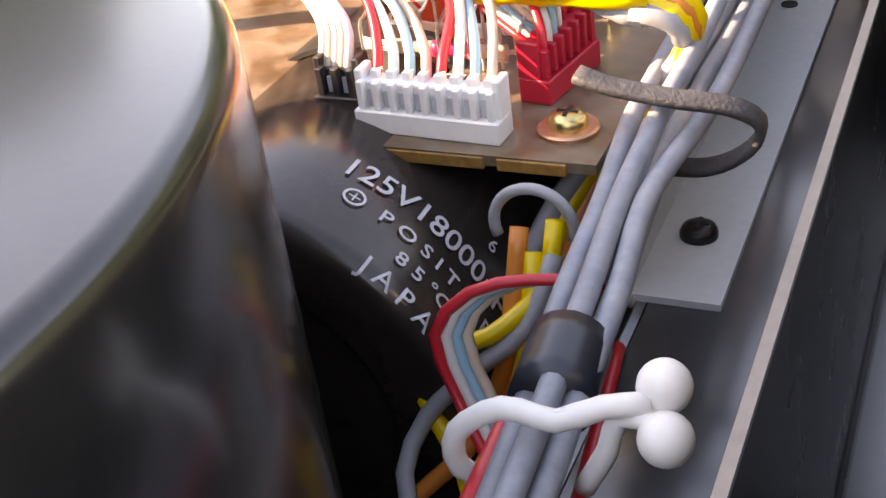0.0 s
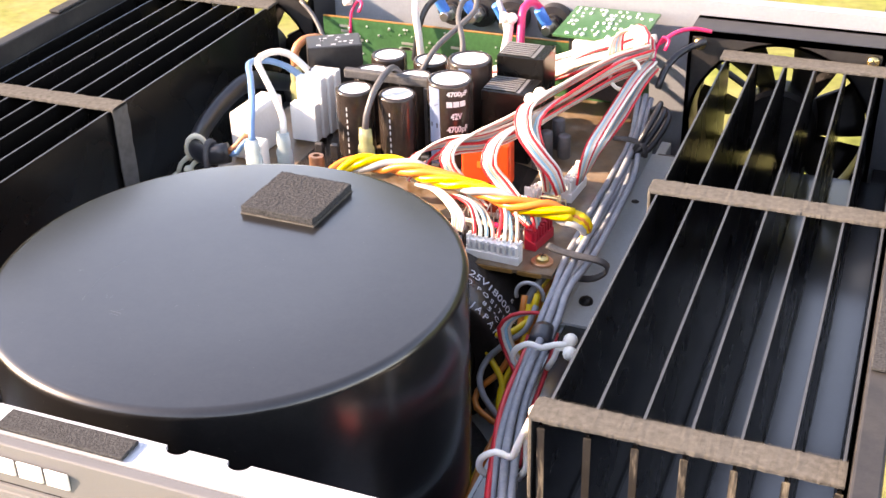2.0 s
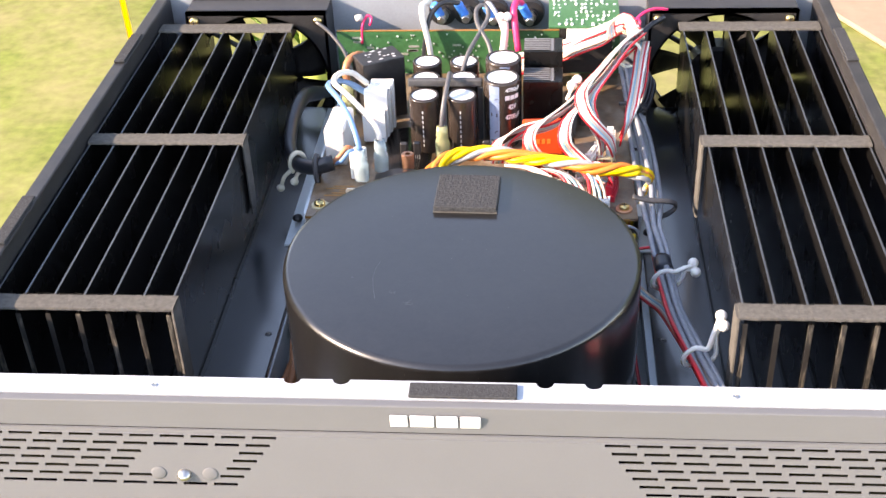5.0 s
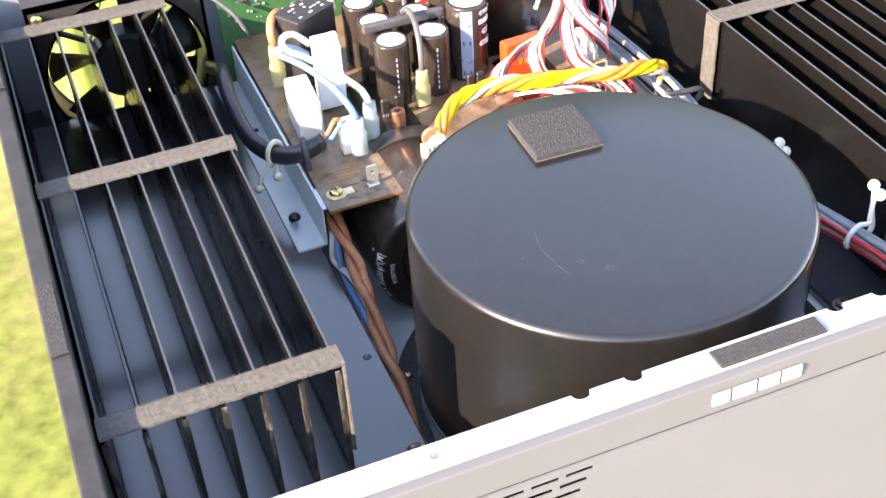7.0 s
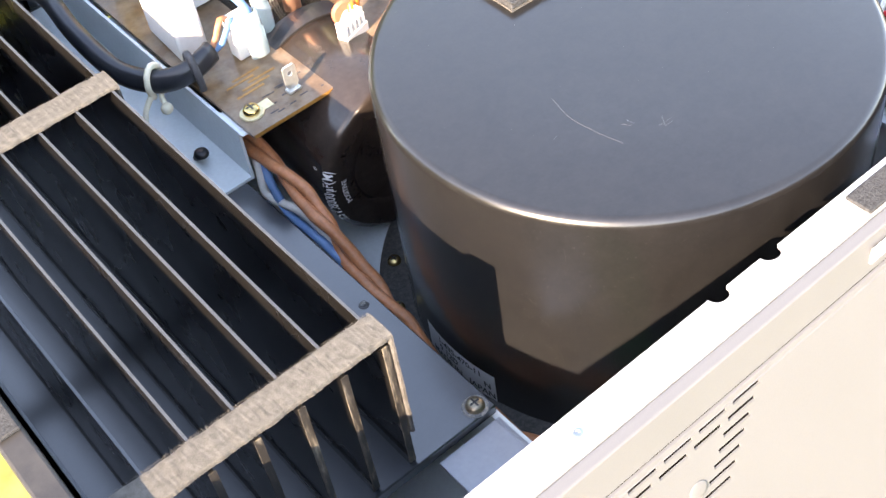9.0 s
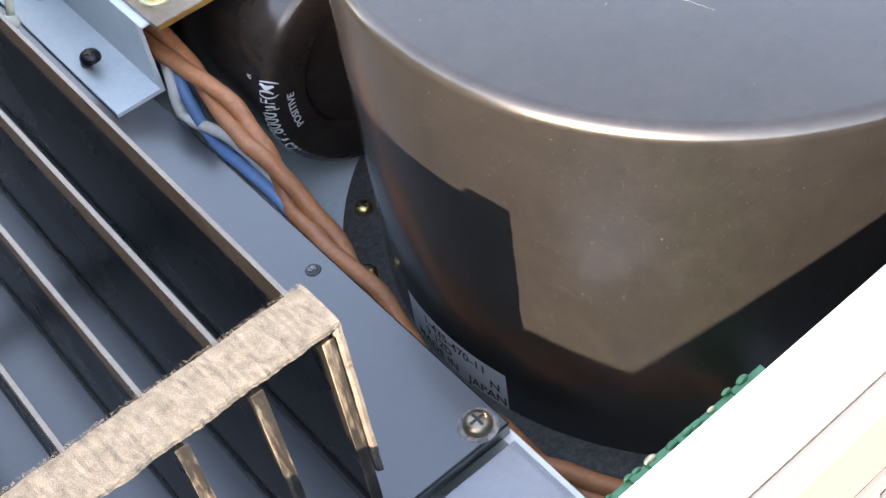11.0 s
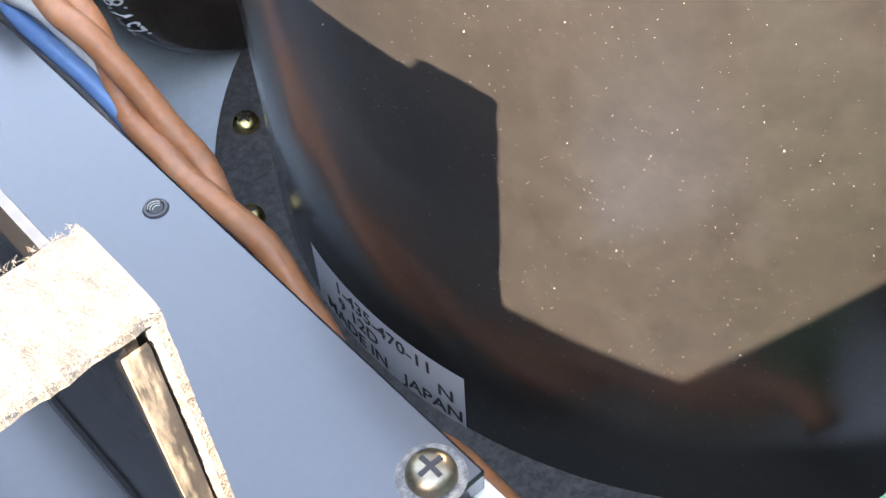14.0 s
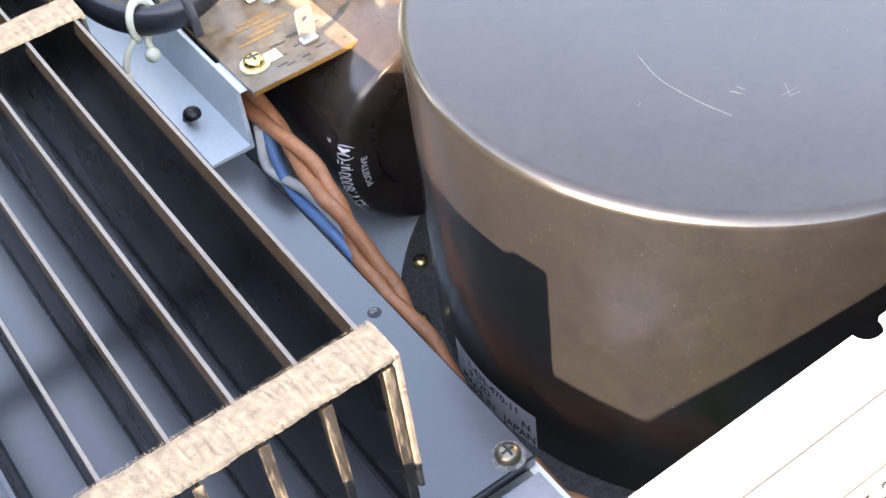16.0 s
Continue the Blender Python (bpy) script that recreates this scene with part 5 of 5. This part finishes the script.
cl = thing("cable_clamp", (0.083, 0.182, -0.046), "grey plastic cable clamp under the board corner", "clamp")
part("ring", sweep([Vector((0.0832 + 0.0056 * math.cos(a), 0.182, -0.0472 + 0.0056 * math.sin(a))) for a in [radians(200 - 12 * q) for q in range(19)]], 0.0008, 10), "grey_wire", cl, smooth=True)
ribbon("narrow ribbon cable looping beside the cable bundle", [(0.1, 0.168, -0.047), (0.0955, 0.167, -0.0445), (0.0895, 0.1655, -0.0438), (0.0832, 0.1632, -0.0452), (0.0798, 0.1605, -0.05), (0.0825, 0.1589, -0.0575), (0.0885, 0.153, -0.062), (0.0935, 0.143, -0.0605), (0.0975, 0.13, -0.0555), (0.101, 0.108, -0.049), (0.1072, 0.08, -0.0455), (0.1145, 0.05, -0.0465), (0.1235, 0.02, -0.053)],
       [(0.0, 0.7, -0.6), (0.0, 0.75, -0.5), (0.0, 0.75, -0.5), (0.3, 0.7, -0.5), (0.7, 0.6, -0.3), (0.85, 0.4, -0.2), (0.8, 0.1, 0.3), (0.8, 0.1, 0.3), (0.6, 0, 0.6), (0.5, 0, 0.7), (0.5, 0.2, 0.7), (0.5, 0.2, 0.7), (0.5, 0.2, 0.7)], ("red_wire", "white_wire", "blue_wire", "cream_wire"), 0.0014, 0.0008)

# ---- grey cable bundle along the rail ----
ON_BOARD = False
gc = thing("cable_bundle", (0.096, 0.2, -0.045), "bundle of dusty grey cables along the rail", "cable")
CORE = [(0.089, 0.345, -0.03), (0.0915, 0.318, -0.04), (0.0945, 0.285, -0.0425), (0.0955, 0.25, -0.0415), (0.096, 0.215, -0.041), (0.0962, 0.2, -0.0412), (0.0966, 0.18, -0.0412), (0.0978, 0.16, -0.0415), (0.0992, 0.14, -0.042), (0.1022, 0.112, -0.0425), (0.1072, 0.085, -0.042), (0.1125, 0.062, -0.043), (0.119, 0.038, -0.046), (0.1255, 0.018, -0.053), (0.127, 0.006, -0.06)]
OFFS = ((-0.0026, 0, 0.0004), (0.0002, 0, 0.0024), (0.0028, 0, 0.0008), (0.0015, 0, -0.002), (-0.0012, 0, -0.0022))
for k, o in enumerate(OFFS):
    pts = []
    for j, p in enumerate(CORE):
        sp = 1.0 + (1.0 if 2 <= j <= 5 else 0.0) * (0.9 if k < 3 else 0)
        pts.append(Vector(p) + Vector(o) * sp + Vector((0.0006 * math.sin(1.7 * j + k), 0, 0.0005 * math.cos(1.3 * j + 2 * k))))
    wire("grey_cable", pts, 0.00145, "grey_cable", gc, seg=10)
part("wrap", sweep(spline([(0.0983, 0.1522, -0.0417), (0.0987, 0.1475, -0.0418), (0.0992, 0.1425, -0.042)], 0.002), 0.0045, 20), "wrap", gc, "short black heat-shrink wrap", smooth=True)
wire("red_wire", [(0.0948, 0.158, -0.043), (0.0958, 0.135, -0.0425), (0.0985, 0.105, -0.0415), (0.1045, 0.078, -0.041), (0.1118, 0.05, -0.043), (0.1195, 0.02, -0.05)], 0.0011, "red_wire", gc, seg=8)
wire("red_wire", [(0.1015, 0.158, -0.046), (0.1042, 0.135, -0.047), (0.107, 0.105, -0.0475), (0.111, 0.085, -0.048)], 0.0009, "red_wire", gc, seg=8)
# strap over the grey cables at the board corner
st = thing("cable_strap", (0.095, 0.1985, -0.034), "dusty flat black strap holding the grey cables", "cable strap", "cable straps")
path, side = blend_path([(0.0858, 0.1955, -0.0315), (0.0905, 0.1952, -0.0328), (0.0985, 0.1962, -0.0345), (0.1055, 0.198, -0.036), (0.1092, 0.1995, -0.0388), (0.1078, 0.2005, -0.0432), (0.102, 0.2, -0.0465), (0.092, 0.1995, -0.0465)], [(0, 1, 0.3)] * 8, 0.0015)
b = bmesh.new()
rows = []
fr3 = frames(path)
for p, sd, (t, _, _) in zip(path, side, fr3):
    sd = (sd - t * sd.dot(t)).normalized()
    nn = t.cross(sd)
    rows.append([b.verts.new(p + sd * (0.0015 * i) + nn * (0.0007 * j)) for i, j in ((-1, -0.6), (-0.7, -1), (0.7, -1), (1, -0.6), (1, 0.6), (0.7, 1), (-0.7, 1), (-1, 0.6))])
for lo_, hi_ in zip(rows, rows[1:]):
    for k in range(8):
        j = (k + 1) % 8
        b.faces.new((lo_[k], lo_[j], hi_[j], hi_[k]))
b.faces.new(rows[0][::-1])
b.faces.new(rows[-1])
bmesh.ops.recalc_face_normals(b, faces=b.faces)
part("band", b, "strap", st, smooth=True)
st2 = thing("cable_strap", (0.093, 0.31, -0.037), "dusty flat black strap holding the grey cables", "cable strap", "cable straps")
part("band", sweep(spline([(0.084, 0.306, -0.0345), (0.0925, 0.3045, -0.0335), (0.099, 0.304, -0.0355), (0.0995, 0.3045, -0.041)], 0.002), 0.0013, 8), "strap", st2, smooth=True)


# ---- ball-ended ties ----
def bundle_tie(cx, cy, cz, ex, ey, ez, label):
    """A tie laid over the bundle, its two ends twisted together and ending in balls."""
    e = Vector((ex, ey, ez))
    c = Vector((cx, cy, cz))
    over = [c + Vector(v) for v in ((-0.004, 0.001, -0.006), (-0.0072, -0.001, -0.0022), (-0.0066, -0.0015, 0.0028), (-0.002, -0.001, 0.0062), (0.0032, -0.0008, 0.0056))]
    mid = over[-1].lerp(e, 0.5)
    under = [c + Vector((0.0045, 0.0015, -0.0045)), c + Vector((0.0072, 0.0012, 0.0012)), mid + Vector((0.0012, 0.0012, -0.0012)), e + Vector((0.0014, -0.0012, -0.001))]
    white_tie(label, over + [mid + Vector((0, 0, 0.0006)), e], ([over[-1], mid + Vector((0, 0, 0.0006)), e], under), (e + Vector((0.0008, 0.002, 0.0006)), e + Vector((0.0018, -0.0018, -0.0022))), r=0.00115, ball=0.0026)


bundle_tie(0.1, 0.1345, -0.0415, 0.1112, 0.1365, -0.0345, "white plastic ball-ended tie round the grey cables")
bundle_tie(0.1092, 0.0745, -0.0405, 0.117, 0.079, -0.0225, "white plastic ball-ended tie round the grey cables")
white_tie("white ball-ended tie round the ribbon bundle", [(0.0885 + 0.0062 * math.cos(a), 0.303 + 0.003 * math.cos(a), -0.001 + 0.0075 * math.sin(a)) for a in [2 * math.pi * k / 10 for k in range(11)]], (), (), r=0.0009)
white_tie("white ball-ended tie among the ribbon cables", [(0.052, 0.2715, -0.014), (0.054, 0.272, -0.009), (0.0555, 0.273, -0.006)], ([(0.0555, 0.273, -0.006), (0.0565, 0.274, -0.004)], [(0.0535, 0.27, -0.008), (0.0545, 0.27, -0.0055)]), ((0.0575, 0.2745, -0.003), (0.0545, 0.2705, -0.0045)), ball=0.0029)

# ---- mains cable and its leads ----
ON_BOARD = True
mc = thing("mains_cable", (-0.1, 0.23, -0.035), "thick black mains cable curving along the case", "cable")
wire("cable", [(-0.104, 0.365, -0.05), (-0.104, 0.335, -0.036), (-0.1075, 0.305, -0.026), (-0.1098, 0.28, -0.0275), (-0.108, 0.255, -0.0315), (-0.1025, 0.238, -0.032), (-0.0955, 0.2295, -0.0315), (-0.0865, 0.2262, -0.03), (-0.0785, 0.2275, -0.0285)], 0.0039, "black_cable", mc, seg=16)
wire("brown_lead", [(-0.0792, 0.2268, -0.0285), (-0.0745, 0.2285, -0.0255), (-0.0705, 0.2305, -0.0215), (-0.0675, 0.2315, -0.0235)], 0.0012, "brown_wire", mc)
wire("blue_lead", [(-0.0792, 0.2285, -0.0295), (-0.0735, 0.2265, -0.0275), (-0.069, 0.227, -0.0225), (-0.066, 0.2295, -0.0235)], 0.0012, "strong_blue_wire", mc)
sb = thing("cable_strap", (-0.0885, 0.2265, -0.031), "dusty black strap holding the mains cable", "cable strap", "cable straps")
part("band", sweep(spline([(-0.0875, 0.2225, -0.0385), (-0.0883, 0.2215, -0.031), (-0.0882, 0.2248, -0.0255), (-0.0876, 0.2292, -0.0262), (-0.0872, 0.231, -0.0315), (-0.088, 0.2285, -0.036)], 0.0015), 0.0015, 8), "strap", sb, smooth=True)
white_tie("cream ball-ended tie round the mains cable", [(-0.1005 + 0.0052 * math.cos(a) * 0.8, 0.2352 + 0.0052 * math.cos(a) * 0.5, -0.032 + 0.0053 * math.sin(a)) for a in [radians(d) for d in (-60, -10, 40, 90, 140, 190, 230)]],
          ([(-0.1037, 0.2335, -0.0345), (-0.1085, 0.2322, -0.0385), (-0.1105, 0.2315, -0.0435)], [(-0.0985, 0.2362, -0.036), (-0.101, 0.2325, -0.037), (-0.1015, 0.2288, -0.0385)]),
          ((-0.1113, 0.2312, -0.0455), (-0.102, 0.2275, -0.0392)), mat="tie_cream", r=0.0012, ball=0.0024)

# blue and white leads rising from the boots
bl = thing("boot_leads", (-0.07, 0.25, -0.015), "blue and white leads arching over from the boots", "wires")
wire("blue_lead", [(-0.062, 0.221, -0.0195), (-0.0635, 0.2245, -0.0135), (-0.0685, 0.2375, -0.0075), (-0.0765, 0.2535, -0.004), (-0.0845, 0.2685, -0.0035), (-0.0815, 0.2795, -0.006), (-0.075, 0.2865, -0.011), (-0.066, 0.2905, -0.018)], 0.0016, "strong_blue_wire", bl, seg=10)
wire("white_lead", [(-0.0522, 0.2335, -0.02), (-0.054, 0.2385, -0.0145), (-0.0625, 0.2485, -0.009), (-0.073, 0.26, -0.0045), (-0.0812, 0.2705, -0.0025), (-0.0795, 0.281, -0.002), (-0.073, 0.286, -0.004), (-0.065, 0.289, -0.0125)], 0.0017, "white_wire", bl, seg=10)
wire("pink_lead", [(-0.0795, 0.3035, -0.0165), (-0.08, 0.3045, -0.0105), (-0.0775, 0.3095, -0.006), (-0.0715, 0.318, -0.0075), (-0.069, 0.324, -0.018)], 0.0022, "brown_wire", bl, seg=10)
wire("grey_lead", [(-0.0187, 0.2525, -0.022), (-0.0183, 0.2535, -0.0155), (-0.0168, 0.2605, -0.0065), (-0.0155, 0.27, -0.0015), (-0.0152, 0.2795, -0.0015), (-0.015, 0.286, -0.0065)], 0.0015, "dark_lead", bl, seg=10)
wire("loop_lead", [(-0.01, 0.298, -0.012), (-0.006, 0.309, -0.002), (0.001, 0.325, 0.005), (0.0048, 0.336, 0.0095), (0.0025, 0.342, 0.014), (-0.0025, 0.339, 0.0125), (-0.0015, 0.329, 0.007), (0.0055, 0.316, 0.0005), (0.0085, 0.306, -0.008), (0.0085, 0.303, -0.016)], 0.0014, "dark_lead", bl, seg=10)

# ---- brown pair and its companions beside the left rail ----
ON_BOARD = False
twisted("twisted_pair", "dusty twisted pair of brown leads", [(-0.0838, 0.224, -0.058), (-0.0842, 0.2067, -0.0597), (-0.0842, 0.1915, -0.0617), (-0.0845, 0.174, -0.065), (-0.085, 0.16, -0.0683), (-0.0855, 0.1492, -0.0757), (-0.086, 0.138, -0.0802), (-0.0867, 0.1255, -0.083), (-0.0878, 0.112, -0.0875), (-0.0888, 0.098, -0.093), (-0.0885, 0.082, -0.0965), (-0.083, 0.056, -0.099), (-0.073, 0.038, -0.099), (-0.062, 0.03, -0.097), (-0.054, 0.03, -0.096)],
        ("brown_wire", "brown_wire"), 0.0022, 0.0023, 0.067, phase=0.3)
wb = thing("lead_pair", (-0.088, 0.18, -0.066), "white and blue leads beside the brown pair", "wires")
wire("white_lead", [(-0.0845, 0.207, -0.062), (-0.0882, 0.1985, -0.067), (-0.0892, 0.1968, -0.0755), (-0.0874, 0.1885, -0.0758), (-0.0858, 0.176, -0.0735), (-0.0855, 0.1615, -0.0752), (-0.0872, 0.1495, -0.0785), (-0.0892, 0.13, -0.0875), (-0.09, 0.112, -0.093)], 0.0017, "white_wire", wb, seg=9)
wire("blue_lead", [(-0.0838, 0.203, -0.0625), (-0.0868, 0.195, -0.069), (-0.0876, 0.185, -0.0785), (-0.0886, 0.168, -0.0757), (-0.0882, 0.1547, -0.0765), (-0.0878, 0.14, -0.083), (-0.0888, 0.115, -0.091)], 0.0018, "strong_blue_wire", wb, seg=9)

# ---- rear board, terminals and wiring ----
gb = thing("rear_board", (0, 0.3655, -0.06), "green circuit board standing along the rear panel", "circuit board")
gbp = part("board", box(-0.0945, 0.0865, 0.365, 0.3666, -0.07, -0.0135), "green", gb)
part("top_edge", box(-0.0945, 0.0865, 0.3649, 0.3667, -0.0135, -0.0131), "edge_brown", gbp)
rng = random.Random(21)
for k in range(90):
    x, zz = rng.uniform(-0.09, 0.083), rng.uniform(-0.034, -0.0155)
    b = bmesh.new()
    bmesh.ops.create_icosphere(b, subdivisions=1, radius=rng.uniform(0.0005, 0.0010))
    bmesh.ops.translate(b, verts=b.verts, vec=(x, 0.3648, zz))
    part("solder_joint", b, "solder", gbp)
for k in range(10):
    x, zz = rng.uniform(-0.09, 0.06), rng.uniform(-0.03, -0.016)
    part("print", box(x, x + rng.uniform(0.003, 0.007), 0.3648, 0.365, zz, zz + 0.0014), "solder", gbp)
sbd = thing("small_board", (0.063, 0.365, -0.002), "small green circuit board lying flat, solder side up", "circuit board")
sp = part("board", box(0.0415, 0.0855, 0.345, 0.389, -0.0032, -0.0018, 0.0002), "green", sbd)
for i in range(12):
    for j in range(7):
        if rng.random() < 0.75:
            b = bmesh.new()
            bmesh.ops.create_icosphere(b, subdivisions=1, radius=rng.uniform(0.0007, 0.0014))
            bmesh.ops.scale(b, verts=b.verts, vec=(1, rng.choice((1, 1.8)), 0.7))
            bmesh.ops.translate(b, verts=b.verts, vec=(0.045 + 0.0034 * i + rng.uniform(-0.0008, 0.0008), 0.349 + 0.006 * j + rng.uniform(-0.001, 0.001), -0.0016))
            part("solder_joint", b, "solder", sp)
wcn = thing("connector", (0.064, 0.347, -0.01), "white connector under the small green board", "connector")
part("housing", box(0.0525, 0.0765, 0.342, 0.349, -0.0125, -0.0034, 0.0005), "white_plastic", wcn)
part("pillar", box(0.048, 0.081, 0.352, 0.36, -0.0365, -0.0033), "black_plastic", sbd)

for k, (x, zz) in enumerate(((-0.0274, -0.0105), (-0.0118, -0.010), (0.006, -0.0115), (0.0292, -0.012))):
    t = thing("speaker_terminal", (x, 0.393, zz), "black binding post with blue sleeved lug", "terminal", "speaker terminals")
    part("insulator", lathe([(0, 0), (0.0092, 0), (0.0097, 0.0014), (0.0088, 0.0055), (0.005, 0.006), (0.005, 0.009), (0, 0.009)], 32, m=Matrix.Translation((x, 0.393, zz)) @ pose(0, 0, 0, 90)), "black_plastic", t)
    part("stud", rod((x, 0.3845, zz), (x, 0.374, zz), 0.0026, 16, 0.0004), "steel", t)
    part("nut", lathe([(0, 0), (0.0042, 0), (0.0042, 0.0035), (0, 0.0035)], 6, m=Matrix.Translation((x, 0.384, zz)) @ pose(0, 0, 0, 90)), "steel", t)
    part("lug", rod((x - 0.0005, 0.379, zz + 0.0012), (x - 0.005, 0.377, zz + 0.0105), 0.0029, 14, 0.0006), "blue_sleeve", t, "bright blue insulating sleeve")
rw = thing("terminal_leads", (0, 0.37, -0.01), "black white grey and red leads to the terminals", "wires")
wire("white_lead", [(-0.0325, 0.355, -0.034), (-0.0345, 0.357, -0.018), (-0.038, 0.361, -0.003), (-0.0385, 0.367, 0.0035), (-0.034, 0.372, 0.0035)], 0.0019, "white_wire", rw, seg=10)
wire("black_lead", [(-0.0385, 0.358, -0.03), (-0.036, 0.361, -0.012), (-0.0325, 0.366, -0.0015), (-0.0255, 0.371, 0.0032), (-0.0165, 0.376, 0.001), (-0.0155, 0.3795, -0.0012)], 0.0016, "black_cable", rw, seg=10)
wire("grey_lead", [(0.0015, 0.381, -0.002), (0.004, 0.374, 0.001), (0.0095, 0.365, -0.004), (0.0135, 0.36, -0.013)], 0.0015, "grey_cable", rw, seg=10)
wire("red_lead", [(0.0248, 0.381, -0.003), (0.0222, 0.374, 0.0028), (0.0195, 0.367, 0.0015), (0.0205, 0.36, -0.008), (0.0225, 0.353, -0.022)], 0.0021, "pink_red", rw, seg=10)
wire("cream_lead", [(0.0125, 0.352, -0.025), (0.014, 0.358, -0.012), (0.0135, 0.363, -0.004)], 0.0024, "white_wire", rw, seg=10)
for x in (0.0115, 0.0155):
    b = bmesh.new()
    bmesh.ops.create_uvsphere(b, u_segments=16, v_segments=10, radius=0.0028)
    bmesh.ops.translate(b, verts=b.verts, vec=(x, 0.361, -0.002))
    part("tie_ball", b, "tie_white", rw, smooth=True)
# fan leads with small crimped joints
for x, y, z0, tag in ((-0.0775, 0.366, -0.006, "left"), (0.0915, 0.352, -0.003, "right")):
    fl2 = thing("fan_leads", (x, y, z0), "red fan leads with a white crimped joint", "wires", "fan leads")
    wire("red_lead", [(x - 0.001, y - 0.001, z0 - 0.016), (x, y, z0 - 0.004), (x + 0.003, y + 0.002, z0 + 0.002), (x + 0.006, y + 0.001, z0 + 0.001), (x + 0.005, y - 0.002, z0 - 0.003)], 0.0009, "pink_red", fl2)
    wire("crimp", [(x - 0.004, y, z0 + 0.001), (x, y, z0 + 0.002)], 0.0021, "white_wire", fl2, seg=10)
    if x > 0:
        wire("red_lead", [(x, y, z0 - 0.002), (x + 0.008, y + 0.008, z0 + 0.003), (x + 0.016, y + 0.013, z0 + 0.004), (x + 0.024, y + 0.014, z0 + 0.003)], 0.001, "pink_red", fl2)
        wire("black_lead", [(x + 0.004, y - 0.008, z0 - 0.02), (x + 0.006, y, z0 - 0.012), (x + 0.012, y + 0.008, z0 - 0.006), (x + 0.022, y + 0.012, z0 - 0.001)], 0.0017, "black_cable", fl2)
    else:
        wire("black_lead", [(-0.107, 0.364, -0.006), (-0.098, 0.36, -0.012), (-0.088, 0.352, -0.022), (-0.083, 0.346, -0.034)], 0.0012, "dark_lead", fl2)
fd = thing("cable_loop", (0.098, 0.335, -0.02), "loop of black leads beside the fan", "wires")
for k in range(3):
    wire("black_lead", [(0.09, 0.345, -0.036), (0.097 + 0.002 * k, 0.335, -0.03), (0.1015 + 0.002 * k, 0.322, -0.022 - 0.004 * k), (0.0985 + 0.001 * k, 0.306, -0.03 - 0.004 * k), (0.093, 0.304, -0.042)], 0.0015, "black_cable", fd)

# ---- green board edge behind the front flange ----
gf = thing("front_board", (-0.078, 0.023, FLOOR), "translucent green circuit board behind the front panel", "circuit board")
b = bmesh.new()
rng = random.Random(31)
prof = [(-0.108, -0.039)]
x = -0.108
while x < -0.073:
    w = rng.uniform(0.003, 0.008)
    prof += [(x, -0.037 + rng.uniform(-0.0006, 0.0006)), (x + w, -0.037 + rng.uniform(-0.0006, 0.0006))]
    x += w
prof += [(-0.0675, -0.041), (-0.0605, -0.051), (-0.0585, FLOOR), (-0.108, FLOOR)]
f0 = [b.verts.new((px_, 0.0216, pz_)) for px_, pz_ in prof]
f = b.faces.new(f0)
ex = bmesh.ops.extrude_face_region(b, geom=[f])
bmesh.ops.translate(b, verts=[v for v in ex["geom"] if isinstance(v, bmesh.types.BMVert)], vec=(0, 0.0016, 0))
bmesh.ops.recalc_face_normals(b, faces=b.faces)
part("board", b, "green_trans", gf)
for k in range(11):
    b = bmesh.new()
    bmesh.ops.create_icosphere(b, subdivisions=2, radius=rng.uniform(0.0004, 0.0009))
    bmesh.ops.scale(b, verts=b.verts, vec=(1.6, 0.8, 0.8))
    bmesh.ops.translate(b, verts=b.verts, vec=(-0.106 + 0.0034 * k + rng.uniform(-0.001, 0.001), 0.0228 + rng.uniform(-0.0004, 0.0006), -0.0371))
    part("edge_blob", b, "green_trans" if k % 4 else "tinned", gf, smooth=True)
part("cream_plug", box(-0.0885, -0.083, 0.0232, 0.028, -0.084, -0.0765, 0.0005), "white_plastic", gf)
